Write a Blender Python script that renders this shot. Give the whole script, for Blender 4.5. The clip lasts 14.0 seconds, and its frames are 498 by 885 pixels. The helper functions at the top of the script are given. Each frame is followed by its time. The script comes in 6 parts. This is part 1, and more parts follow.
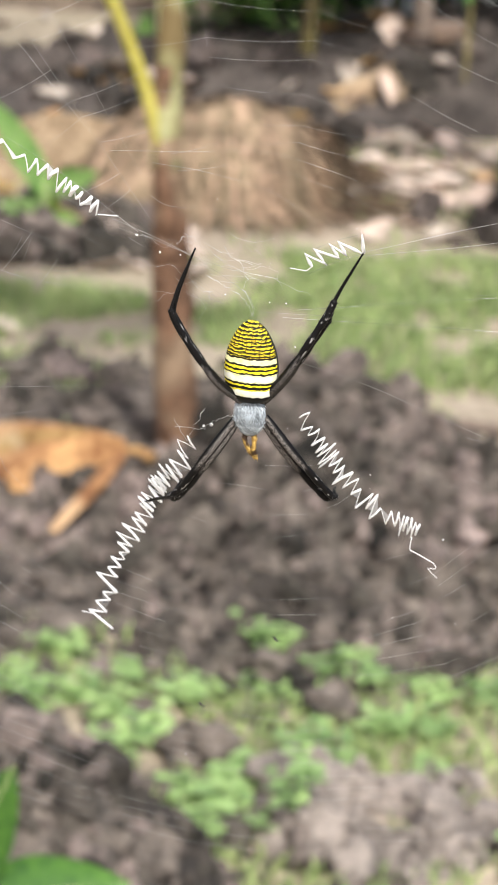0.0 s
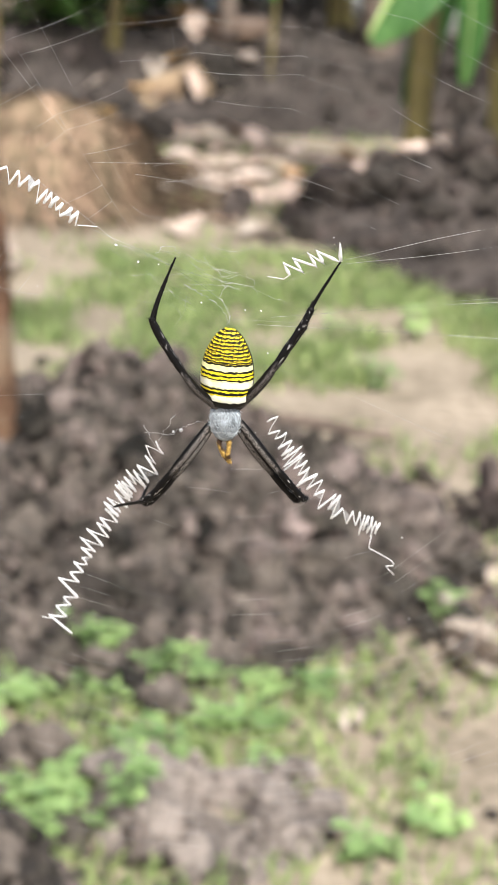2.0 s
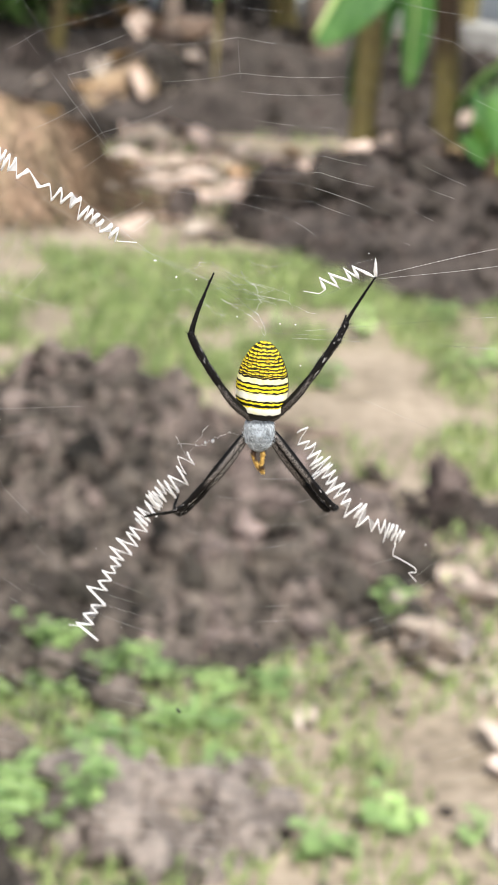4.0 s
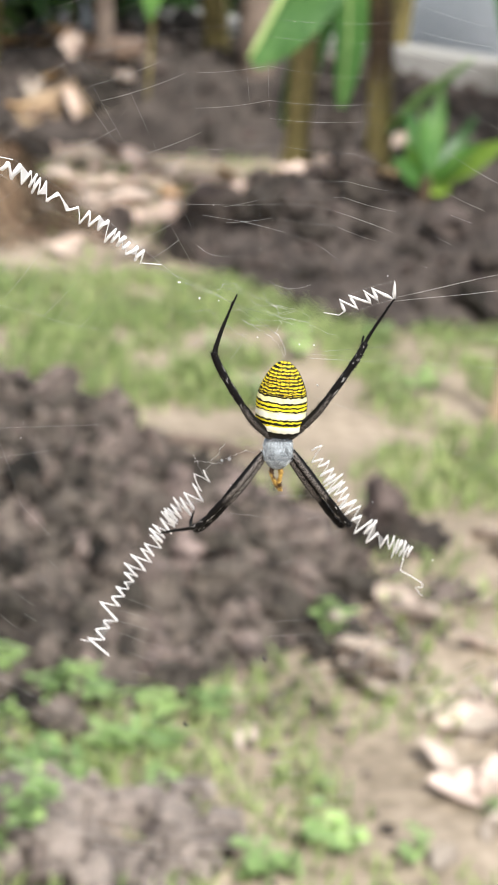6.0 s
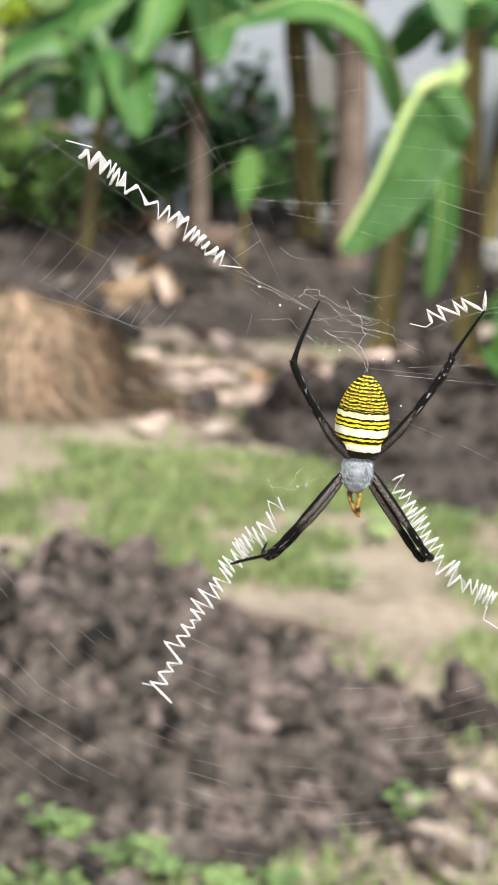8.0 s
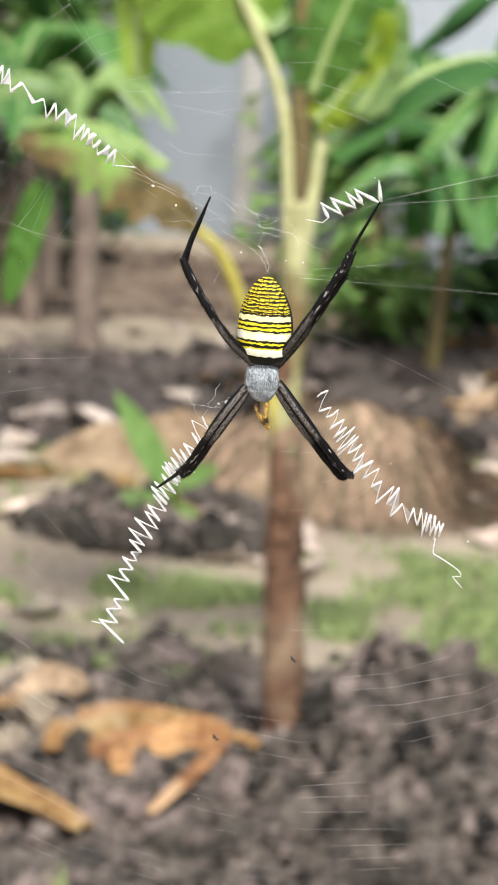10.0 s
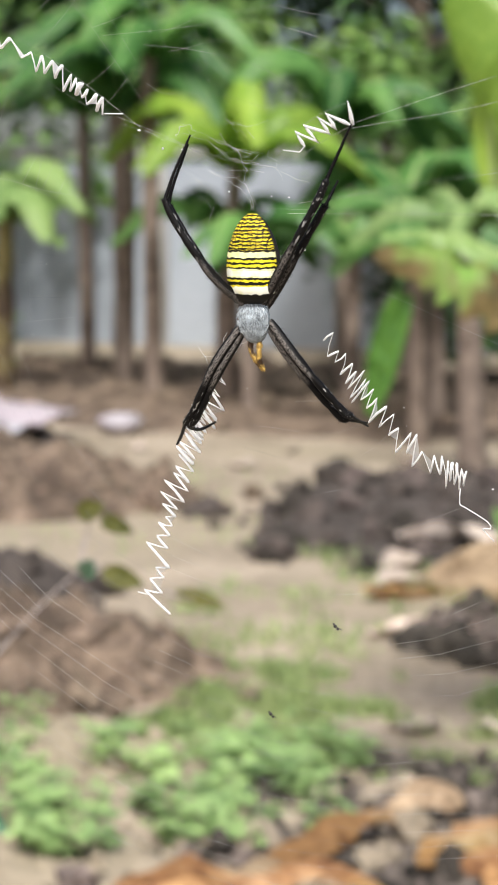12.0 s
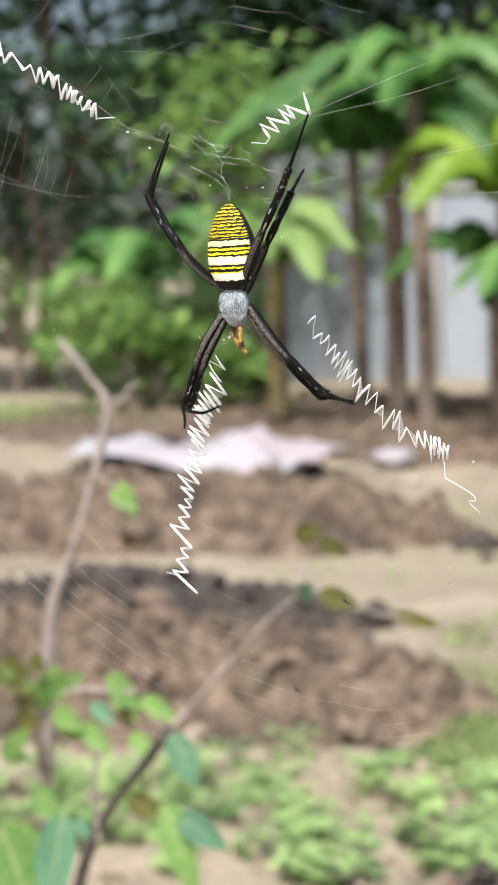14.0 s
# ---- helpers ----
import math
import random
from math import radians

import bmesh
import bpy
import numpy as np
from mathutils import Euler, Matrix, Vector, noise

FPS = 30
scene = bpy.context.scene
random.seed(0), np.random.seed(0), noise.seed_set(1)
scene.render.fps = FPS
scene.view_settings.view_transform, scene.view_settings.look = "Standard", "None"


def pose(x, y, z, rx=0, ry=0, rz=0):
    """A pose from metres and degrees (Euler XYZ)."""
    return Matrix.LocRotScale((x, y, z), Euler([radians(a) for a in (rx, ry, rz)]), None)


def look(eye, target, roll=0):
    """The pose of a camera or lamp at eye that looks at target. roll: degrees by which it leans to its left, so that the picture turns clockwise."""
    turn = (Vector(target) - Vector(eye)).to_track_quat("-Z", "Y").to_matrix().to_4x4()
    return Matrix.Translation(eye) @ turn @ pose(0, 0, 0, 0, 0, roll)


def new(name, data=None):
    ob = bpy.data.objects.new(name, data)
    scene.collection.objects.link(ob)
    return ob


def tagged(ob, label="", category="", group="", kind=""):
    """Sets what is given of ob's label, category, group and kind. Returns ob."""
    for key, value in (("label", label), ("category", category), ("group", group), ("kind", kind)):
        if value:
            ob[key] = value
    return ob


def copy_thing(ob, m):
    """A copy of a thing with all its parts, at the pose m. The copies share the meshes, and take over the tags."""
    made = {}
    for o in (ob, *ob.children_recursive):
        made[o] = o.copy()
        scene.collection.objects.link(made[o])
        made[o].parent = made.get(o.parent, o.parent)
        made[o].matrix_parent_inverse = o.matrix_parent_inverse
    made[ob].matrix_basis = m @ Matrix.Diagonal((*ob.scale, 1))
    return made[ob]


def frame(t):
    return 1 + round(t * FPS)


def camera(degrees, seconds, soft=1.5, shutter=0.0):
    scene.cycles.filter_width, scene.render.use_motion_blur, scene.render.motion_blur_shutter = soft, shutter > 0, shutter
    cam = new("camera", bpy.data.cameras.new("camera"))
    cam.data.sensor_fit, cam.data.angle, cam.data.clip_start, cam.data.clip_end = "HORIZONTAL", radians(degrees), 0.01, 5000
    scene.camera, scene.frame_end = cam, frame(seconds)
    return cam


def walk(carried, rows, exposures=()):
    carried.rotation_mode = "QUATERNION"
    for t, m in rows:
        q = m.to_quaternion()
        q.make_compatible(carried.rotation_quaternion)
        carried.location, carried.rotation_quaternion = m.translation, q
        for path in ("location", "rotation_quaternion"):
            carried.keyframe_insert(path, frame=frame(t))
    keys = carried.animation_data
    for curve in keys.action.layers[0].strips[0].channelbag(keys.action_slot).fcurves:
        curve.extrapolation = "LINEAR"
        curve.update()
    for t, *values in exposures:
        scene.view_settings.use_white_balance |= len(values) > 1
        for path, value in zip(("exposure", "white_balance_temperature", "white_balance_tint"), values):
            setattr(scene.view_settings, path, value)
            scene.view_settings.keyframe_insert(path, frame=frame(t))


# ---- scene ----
# camera: a phone's tele lens, focused on the web a hand's length away
cam = camera(15.455, 14.0)
cam.data.dof.use_dof = True
cam.data.dof.focus_distance = 0.268
cam.data.dof.aperture_fstop = 61.0
ROWS = [
    (0, 0.0000, -0.0000, 1.0294, 69.48, -2.58, 0.96),
    (0.5, -0.0103, -0.0017, 1.0287, 69.46, -2.96, -1.08),
    (1, -0.0161, -0.0025, 1.0301, 69.46, -3.28, -2.77),
    (1.5, -0.0212, -0.0037, 1.0311, 69.54, -3.55, -4.08),
    (2, -0.0259, -0.0041, 1.0314, 69.66, -3.72, -5.12),
    (2.5, -0.0281, -0.0055, 1.0322, 69.67, -3.90, -5.80),
    (3, -0.0333, -0.0063, 1.0326, 69.65, -4.07, -6.28),
    (5.5, -0.0504, -0.0099, 1.0361, 70.22, -4.51, -8.23),
    (6, -0.0558, -0.0112, 1.0349, 70.53, -4.88, -9.05),
    (6.5, -0.0622, -0.0091, 1.0351, 70.95, -5.27, -10.15),
    (7, -0.0725, -0.0067, 1.0294, 71.85, -5.97, -11.07),
    (7.5, -0.0661, -0.0071, 1.0162, 74.20, -6.27, -9.43),
    (8, -0.0514, -0.0056, 1.0049, 76.32, -6.06, -6.04),
    (8.2, -0.0442, -0.0070, 1.0036, 76.99, -5.70, -4.70),
    (10.3, 0.0306, -0.0003, 0.9728, 79.57, -3.48, 6.94),
    (10.5, 0.0381, 0.0024, 0.9695, 79.87, -3.27, 8.13),
    (11, 0.0515, 0.0094, 0.9582, 80.76, -2.45, 11.20),
    (11.5, 0.0643, 0.0118, 0.9543, 81.81, -1.45, 14.32),
    (12, 0.0763, 0.0112, 0.9526, 82.84, -0.29, 17.42),
    (12.5, 0.0896, 0.0129, 0.9514, 83.60, 0.37, 20.29),
    (13, 0.0993, 0.0119, 0.9507, 84.07, 1.08, 22.61),
    (13.5, 0.1088, 0.0129, 0.9485, 84.17, 1.46, 24.51),
    (14, 0.1216, 0.0137, 0.9451, 84.12, 2.01, 26.05),
]
# the clip's camera dims a little as it swings to the open ground
EXPOSURES = ((0.0, 0.83), (6.0, 0.78), (7.0, 0.75), (7.5, 0.77), (10.5, 0.68), (11.2, 0.62), (12.5, 0.67), (14.0, 0.74))
walk(cam, [(t, pose(x, y, z, rx, ry, rz)) for t, x, y, z, rx, ry, rz in ROWS], EXPOSURES)

# light: bright overcast sky and a wide, weak sun
world = bpy.data.worlds.new("sky")
scene.world = world
world.use_nodes = True
wn = world.node_tree.nodes
sky = wn.new("ShaderNodeTexSky")
sky.sky_type, sky.sun_disc = "NISHITA", False
sky.sun_elevation, sky.sun_rotation = radians(54), radians(200)
sky.air_density, sky.dust_density = 1.0, 4.0
world.node_tree.links.new(sky.outputs["Color"], wn["Background"].inputs["Color"])
wn["Background"].inputs["Strength"].default_value = 0.105
sun = new("sun", bpy.data.lights.new("sun", "SUN"))
sun.data.energy, sun.data.angle, sun.data.color = 3.35, radians(10), (1.0, 0.985, 0.955)
sun.matrix_world = look((2.0, -3.0, 7.4), (0, 2, 0))


# ---- materials ----
def links_of(m):
    return m.node_tree.nodes, m.node_tree.links


def surface(name, dark, light, scale=8.0, rough=0.8, bump=0.3, fine=60.0, vary=0.0, third=None, sheen=0.0, thin=0.0, island=False, spec=0.3):
    """A surface with a coarse and a fine variation of colour and a fine relief. vary: from piece to piece; thin: light that comes through."""
    m = bpy.data.materials.new(name)
    m.use_nodes = True
    n, l = links_of(m)
    b = n["Principled BSDF"]
    tc = n.new("ShaderNodeTexCoord")
    big, small = n.new("ShaderNodeTexNoise"), n.new("ShaderNodeTexNoise")
    for tex, sc, det in ((big, scale, 4), (small, fine, 6)):
        tex.inputs["Scale"].default_value, tex.inputs["Detail"].default_value = sc, det
        l.new(tc.outputs["Object"], tex.inputs["Vector"])
    mix = n.new("ShaderNodeMix")
    mix.data_type = "RGBA"
    mix.inputs["A"].default_value, mix.inputs["B"].default_value = (*dark, 1), (*light, 1)
    add = n.new("ShaderNodeMath")
    add.operation = "MULTIPLY_ADD"
    add.inputs[1].default_value, add.inputs[2].default_value = 0.5, 0.0
    l.new(small.outputs["Fac"], add.inputs[0])
    half = n.new("ShaderNodeMath")
    half.operation = "MULTIPLY_ADD"
    half.inputs[1].default_value = 0.5
    l.new(big.outputs["Fac"], half.inputs[0])
    l.new(add.outputs[0], half.inputs[2])
    ramp = n.new("ShaderNodeMapRange")
    ramp.inputs["From Min"].default_value, ramp.inputs["From Max"].default_value = 0.36, 0.64
    l.new(half.outputs[0], ramp.inputs["Value"])
    l.new(ramp.outputs[0], mix.inputs["Factor"])
    out = mix.outputs["Result"]
    if third:
        patch = n.new("ShaderNodeTexNoise")
        patch.inputs["Scale"].default_value, patch.inputs["Detail"].default_value = scale * 0.37, 3
        l.new(tc.outputs["Object"], patch.inputs["Vector"])
        pr = n.new("ShaderNodeMapRange")
        pr.inputs["From Min"].default_value, pr.inputs["From Max"].default_value = 0.5, 0.62
        l.new(patch.outputs["Fac"], pr.inputs["Value"])
        m3 = n.new("ShaderNodeMix")
        m3.data_type = "RGBA"
        m3.inputs["B"].default_value = (*third, 1)
        l.new(out, m3.inputs["A"])
        l.new(pr.outputs[0], m3.inputs["Factor"])
        out = m3.outputs["Result"]
    if vary:
        hs = n.new("ShaderNodeHueSaturation")
        src = n.new("ShaderNodeNewGeometry").outputs["Random Per Island"] if island else n.new("ShaderNodeObjectInfo").outputs["Random"]
        mv, mh = n.new("ShaderNodeMapRange"), n.new("ShaderNodeMapRange")
        mv.inputs["To Min"].default_value, mv.inputs["To Max"].default_value = 1 - vary, 1 + vary
        mh.inputs["To Min"].default_value, mh.inputs["To Max"].default_value = 0.5 + 0.035 * vary, 0.5 - 0.035 * vary
        l.new(src, mv.inputs["Value"])
        l.new(src, mh.inputs["Value"])
        l.new(mv.outputs[0], hs.inputs["Value"])
        l.new(mh.outputs[0], hs.inputs["Hue"])
        l.new(out, hs.inputs["Color"])
        out = hs.outputs["Color"]
    l.new(out, b.inputs["Base Color"])
    b.inputs["Roughness"].default_value = rough
    b.inputs["Specular IOR Level"].default_value = spec
    b.inputs["Sheen Weight"].default_value = sheen
    if bump:
        bp = n.new("ShaderNodeBump")
        bp.inputs["Strength"].default_value, bp.inputs["Distance"].default_value = bump, 0.4 / fine
        l.new(small.outputs["Fac"], bp.inputs["Height"])
        l.new(bp.outputs["Normal"], b.inputs["Normal"])
    if thin:
        tr, sh = n.new("ShaderNodeBsdfTranslucent"), n.new("ShaderNodeMixShader")
        l.new(out, tr.inputs["Color"])
        sh.inputs["Fac"].default_value = thin
        l.new(b.outputs[0], sh.inputs[1])
        l.new(tr.outputs[0], sh.inputs[2])
        l.new(sh.outputs[0], n["Material Output"].inputs["Surface"])
    return m


M_GROUND = surface("sandy_earth", (0.16, 0.130, 0.09), (0.41, 0.338, 0.256), 3.4, 0.95, 0.5, 45, third=(0.285, 0.238, 0.168))
M_SOIL = surface("dark_soil", (0.011, 0.0095, 0.008), (0.190, 0.157, 0.131), 22, 0.95, 1.0, 110, third=(0.032, 0.027, 0.0225))
M_CLOD = surface("soil_clods", (0.018, 0.015, 0.0125), (0.165, 0.137, 0.114), 28, 0.95, 0.8, 150, vary=0.85, island=True)
M_CLOD_BLACK = surface("black_clods", (0.02, 0.0165, 0.014), (0.10, 0.081, 0.069), 30, 0.95, 0.8, 90, vary=0.6, island=True)
M_CLOD_BROWN = surface("brown_clods", (0.045, 0.033, 0.023), (0.25, 0.188, 0.137), 20, 0.95, 0.8, 80, vary=0.3, island=True)
M_SOIL_BLACK = surface("blackish_soil", (0.018, 0.015, 0.013), (0.100, 0.082, 0.071), 11, 0.95, 0.8, 70)
M_SOIL_PALE = surface("grey_brown_soil", (0.07, 0.059, 0.052), (0.33, 0.28, 0.243), 16, 0.95, 0.9, 90)
M_SOIL_BROWN = surface("brown_soil", (0.04, 0.028, 0.02), (0.26, 0.19, 0.137), 13, 0.95, 1.0, 60, third=(0.07, 0.05, 0.037))
M_GRASS = surface("grass_blade", (0.235, 0.33, 0.115), (0.405, 0.485, 0.21), 3, 0.6, 0, vary=0.35, thin=0.4, island=True)
M_WEED = surface("weed_leaf", (0.23, 0.38, 0.125), (0.44, 0.58, 0.26), 30, 0.55, 0.2, 300, vary=0.35, thin=0.35)
M_LEAF = surface("banana_leaf", (0.042, 0.135, 0.028), (0.12, 0.27, 0.065), 6, 0.42, 0.25, 90, vary=0.4, thin=0.33, spec=0.4)
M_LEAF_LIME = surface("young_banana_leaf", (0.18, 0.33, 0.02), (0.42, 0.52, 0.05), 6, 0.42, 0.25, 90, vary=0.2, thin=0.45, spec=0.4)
M_LEAF_MID = surface("green_banana_leaf", (0.16, 0.31, 0.03), (0.35, 0.49, 0.075), 6, 0.42, 0.25, 90, vary=0.2, thin=0.4, spec=0.4)
M_LEAF_PALE = surface("pale_banana_leaf", (0.15, 0.27, 0.075), (0.30, 0.43, 0.15), 6, 0.42, 0.25, 90, vary=0.25, thin=0.4, spec=0.4)
M_LEAF_DROOP = surface("old_banana_leaf", (0.042, 0.12, 0.028), (0.12, 0.25, 0.07), 9, 0.45, 0.3, 70, thin=0.3, spec=0.35)
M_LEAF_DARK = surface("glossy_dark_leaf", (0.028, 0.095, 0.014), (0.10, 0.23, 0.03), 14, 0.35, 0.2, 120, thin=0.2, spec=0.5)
M_TAN = surface("tan_dry_leaf", (0.14, 0.09, 0.05), (0.46, 0.345, 0.225), 12, 0.8, 0.5, 70, vary=0.2)
M_STALK = surface("pale_stalk", (0.32, 0.33, 0.14), (0.54, 0.54, 0.30), 9, 0.5, 0.2, 80)
M_SHEATH = surface("pale_sheath", (0.20, 0.19, 0.075), (0.46, 0.45, 0.24), 14, 0.5, 0.3, 80, third=(0.16, 0.115, 0.05))
M_RIB = surface("leaf_midrib", (0.26, 0.38, 0.12), (0.44, 0.54, 0.22), 9, 0.5, 0.2, 90)
M_STEM = surface("banana_stem", (0.11, 0.088, 0.035), (0.23, 0.19, 0.07), 9, 0.6, 0.4, 60, third=(0.07, 0.046, 0.028))
M_STEM_BROWN = surface("dry_sheath", (0.045, 0.024, 0.014), (0.22, 0.12, 0.07), 22, 0.8, 0.6, 90, third=(0.24, 0.165, 0.105))
M_PETIOLE = surface("yellow_petiole", (0.33, 0.29, 0.045), (0.50, 0.44, 0.11), 9, 0.5, 0.2, 80)
# cream patches and wide tones also stand in for highlights and shadows on folds
M_DRY = surface("orange_dry_leaf", (0.17, 0.072, 0.026), (0.58, 0.36, 0.15), 16, 0.75, 0.6, 60, vary=0.25, thin=0.15, third=(0.66, 0.52, 0.34))
M_DRY_BROWN = surface("brown_dry_leaf", (0.13, 0.055, 0.022), (0.42, 0.23, 0.10), 16, 0.75, 0.6, 60, vary=0.25, thin=0.1, third=(0.5, 0.33, 0.18))
M_DRY_PALE = surface("pale_dry_leaf", (0.31, 0.25, 0.205), (0.56, 0.48, 0.41), 14, 0.8, 0.5, 80, vary=0.35)
M_DRY_PINK = surface("pinkish_dry_leaf", (0.27, 0.195, 0.145), (0.60, 0.495, 0.415), 14, 0.8, 0.5, 80, vary=0.35)
M_STRAW = surface("dry_fibre", (0.10, 0.07, 0.042), (0.38, 0.275, 0.178), 8, 0.85, 0.4, 80, vary=0.5, island=True)
M_STRAW_DARK = surface("rotten_fibre", (0.03, 0.02, 0.012), (0.12, 0.078, 0.045), 8, 0.9, 0.4, 80, vary=0.4, island=True)
M_WITHER = surface("withering_leaf", (0.05, 0.04, 0.01), (0.19, 0.135, 0.05), 22, 0.6, 0.4, 90, third=(0.15, 0.27, 0.05), thin=0.1)
M_WALL_WHITE = surface("white_wall", (0.42, 0.46, 0.51), (0.55, 0.59, 0.645), 0.9, 0.85, 0.2, 25, third=(0.5, 0.52, 0.54))
M_BARK = surface("bark", (0.10, 0.075, 0.06), (0.26, 0.20, 0.16), 12, 0.9, 0.7, 70)
M_BRANCH = surface("dark_branch", (0.02, 0.016, 0.013), (0.11, 0.088, 0.074), 40, 0.9, 0.6, 220)
M_TWIG = surface("grey_twig", (0.20, 0.16, 0.14), (0.42, 0.36, 0.33), 25, 0.85, 0.6, 200)
M_STAKE = surface("weathered_wood", (0.26, 0.19, 0.11), (0.48, 0.38, 0.25), 14, 0.85, 0.5, 90)
M_CONCRETE = surface("rough_concrete", (0.30, 0.29, 0.27), (0.46, 0.45, 0.43), 3, 0.9, 0.4, 40, third=(0.24, 0.22, 0.19))
M_WALL = surface("grey_white_wall", (0.27, 0.30, 0.34), (0.37, 0.40, 0.44), 0.9, 0.85, 0.2, 25, third=(0.25, 0.28, 0.31))
M_TARP = surface("white_plastic_sheet", (0.27, 0.265, 0.285), (0.45, 0.44, 0.465), 5, 0.5, 0.3, 30, third=(0.40, 0.345, 0.37))
M_FOLIAGE = surface("tree_leaf", (0.035, 0.095, 0.03), (0.11, 0.21, 0.06), 1.2, 0.55, 0, vary=0.45, thin=0.3, island=True)
# shade among the dense trees is put into this darker leaf colour
M_FOLIAGE_SHADED = surface("shaded_tree_leaf", (0.015, 0.042, 0.02), (0.045, 0.095, 0.04), 0.8, 0.6, 0, vary=0.4, thin=0.2, island=True)
M_FOLIAGE_LIME = surface("light_tree_leaf", (0.13, 0.26, 0.055), (0.28, 0.42, 0.13), 1.2, 0.55, 0, vary=0.4, thin=0.4, island=True)
M_SHRUB = surface("shrub_leaf", (0.13, 0.27, 0.06), (0.25, 0.40, 0.12), 20, 0.4, 0.2, 200, vary=0.25, thin=0.4)
M_TEAL = surface("blue_green_leaf", (0.09, 0.22, 0.12), (0.17, 0.33, 0.20), 20, 0.4, 0.2, 200, vary=0.15, thin=0.35)
M_OLIVE = surface("olive_leaf", (0.045, 0.052, 0.008), (0.12, 0.115, 0.02), 20, 0.5, 0.2, 200, vary=0.2, thin=0.25)

M_SKIN = surface("grey_hide", (0.10, 0.115, 0.125), (0.36, 0.40, 0.43), 700, 0.7, 0.6, 3000)
M_SILVER = surface("silver_hair", (0.46, 0.52, 0.56), (0.70, 0.76, 0.80), 700, 0.6, 0.0, 3000)
M_EYE = surface("black_eye", (0.01, 0.01, 0.01), (0.02, 0.02, 0.02), 100, 0.15, 0)
M_LEG = surface("dark_leg", (0.012, 0.011, 0.011), (0.06, 0.055, 0.052), 420, 0.5, 0.5, 2500, third=(0.16, 0.145, 0.135))
M_PALP = surface("orange_palp", (0.28, 0.16, 0.035), (0.64, 0.43, 0.12), 1500, 0.5, 0.3, 3000, third=(0.06, 0.032, 0.016))
M_SILK_BAND = surface("white_silk_band", (0.95, 0.95, 0.94), (0.98, 0.98, 0.98), 300, 0.5, 0.0, 3000, thin=0.4, sheen=0.7)


def silk_material(name, cover, least=0.06):
    """Thin silk: it covers only part of what lies behind it."""
    m = surface(name, (0.80, 0.80, 0.78), (0.95, 0.95, 0.93), 120, 0.35, 0, spec=0.6, thin=0.3)
    n, l = links_of(m)
    shader = n["Material Output"].inputs["Surface"].links[0].from_socket
    clear, sh = n.new("ShaderNodeBsdfTransparent"), n.new("ShaderNodeMixShader")
    # glints along the thread are put in as noise in its cover
    glint = n.new("ShaderNodeTexNoise")
    glint.inputs["Scale"].default_value, glint.inputs["Detail"].default_value = 55, 2
    l.new(n.new("ShaderNodeTexCoord").outputs["Object"], glint.inputs["Vector"])
    mr = n.new("ShaderNodeMapRange")
    mr.inputs["From Min"].default_value, mr.inputs["From Max"].default_value = 0.45, 0.62
    mr.inputs["To Min"].default_value, mr.inputs["To Max"].default_value = least * cover, cover
    l.new(glint.outputs["Fac"], mr.inputs["Value"])
    l.new(mr.outputs[0], sh.inputs["Fac"])
    l.new(clear.outputs[0], sh.inputs[1])
    l.new(shader, sh.inputs[2])
    l.new(sh.outputs[0], n["Material Output"].inputs["Surface"])
    return m


M_SILK = silk_material("silk_thread", 0.5, 0.2)
M_SILK_ARC = silk_material("arc_silk", 0.6, 0.22)
M_SILK_SIDE = silk_material("side_silk", 0.34, 0.16)
M_SILK_GUY = silk_material("guy_silk", 0.9, 0.2)
M_SILK_FAINT = silk_material("faint_silk_thread", 0.4, 0.15)
M_SILK_FILM = silk_material("silk_film", 0.6, 0.4)
M_SILK_MESS = silk_material("tangled_silk", 1.0, 0.45)


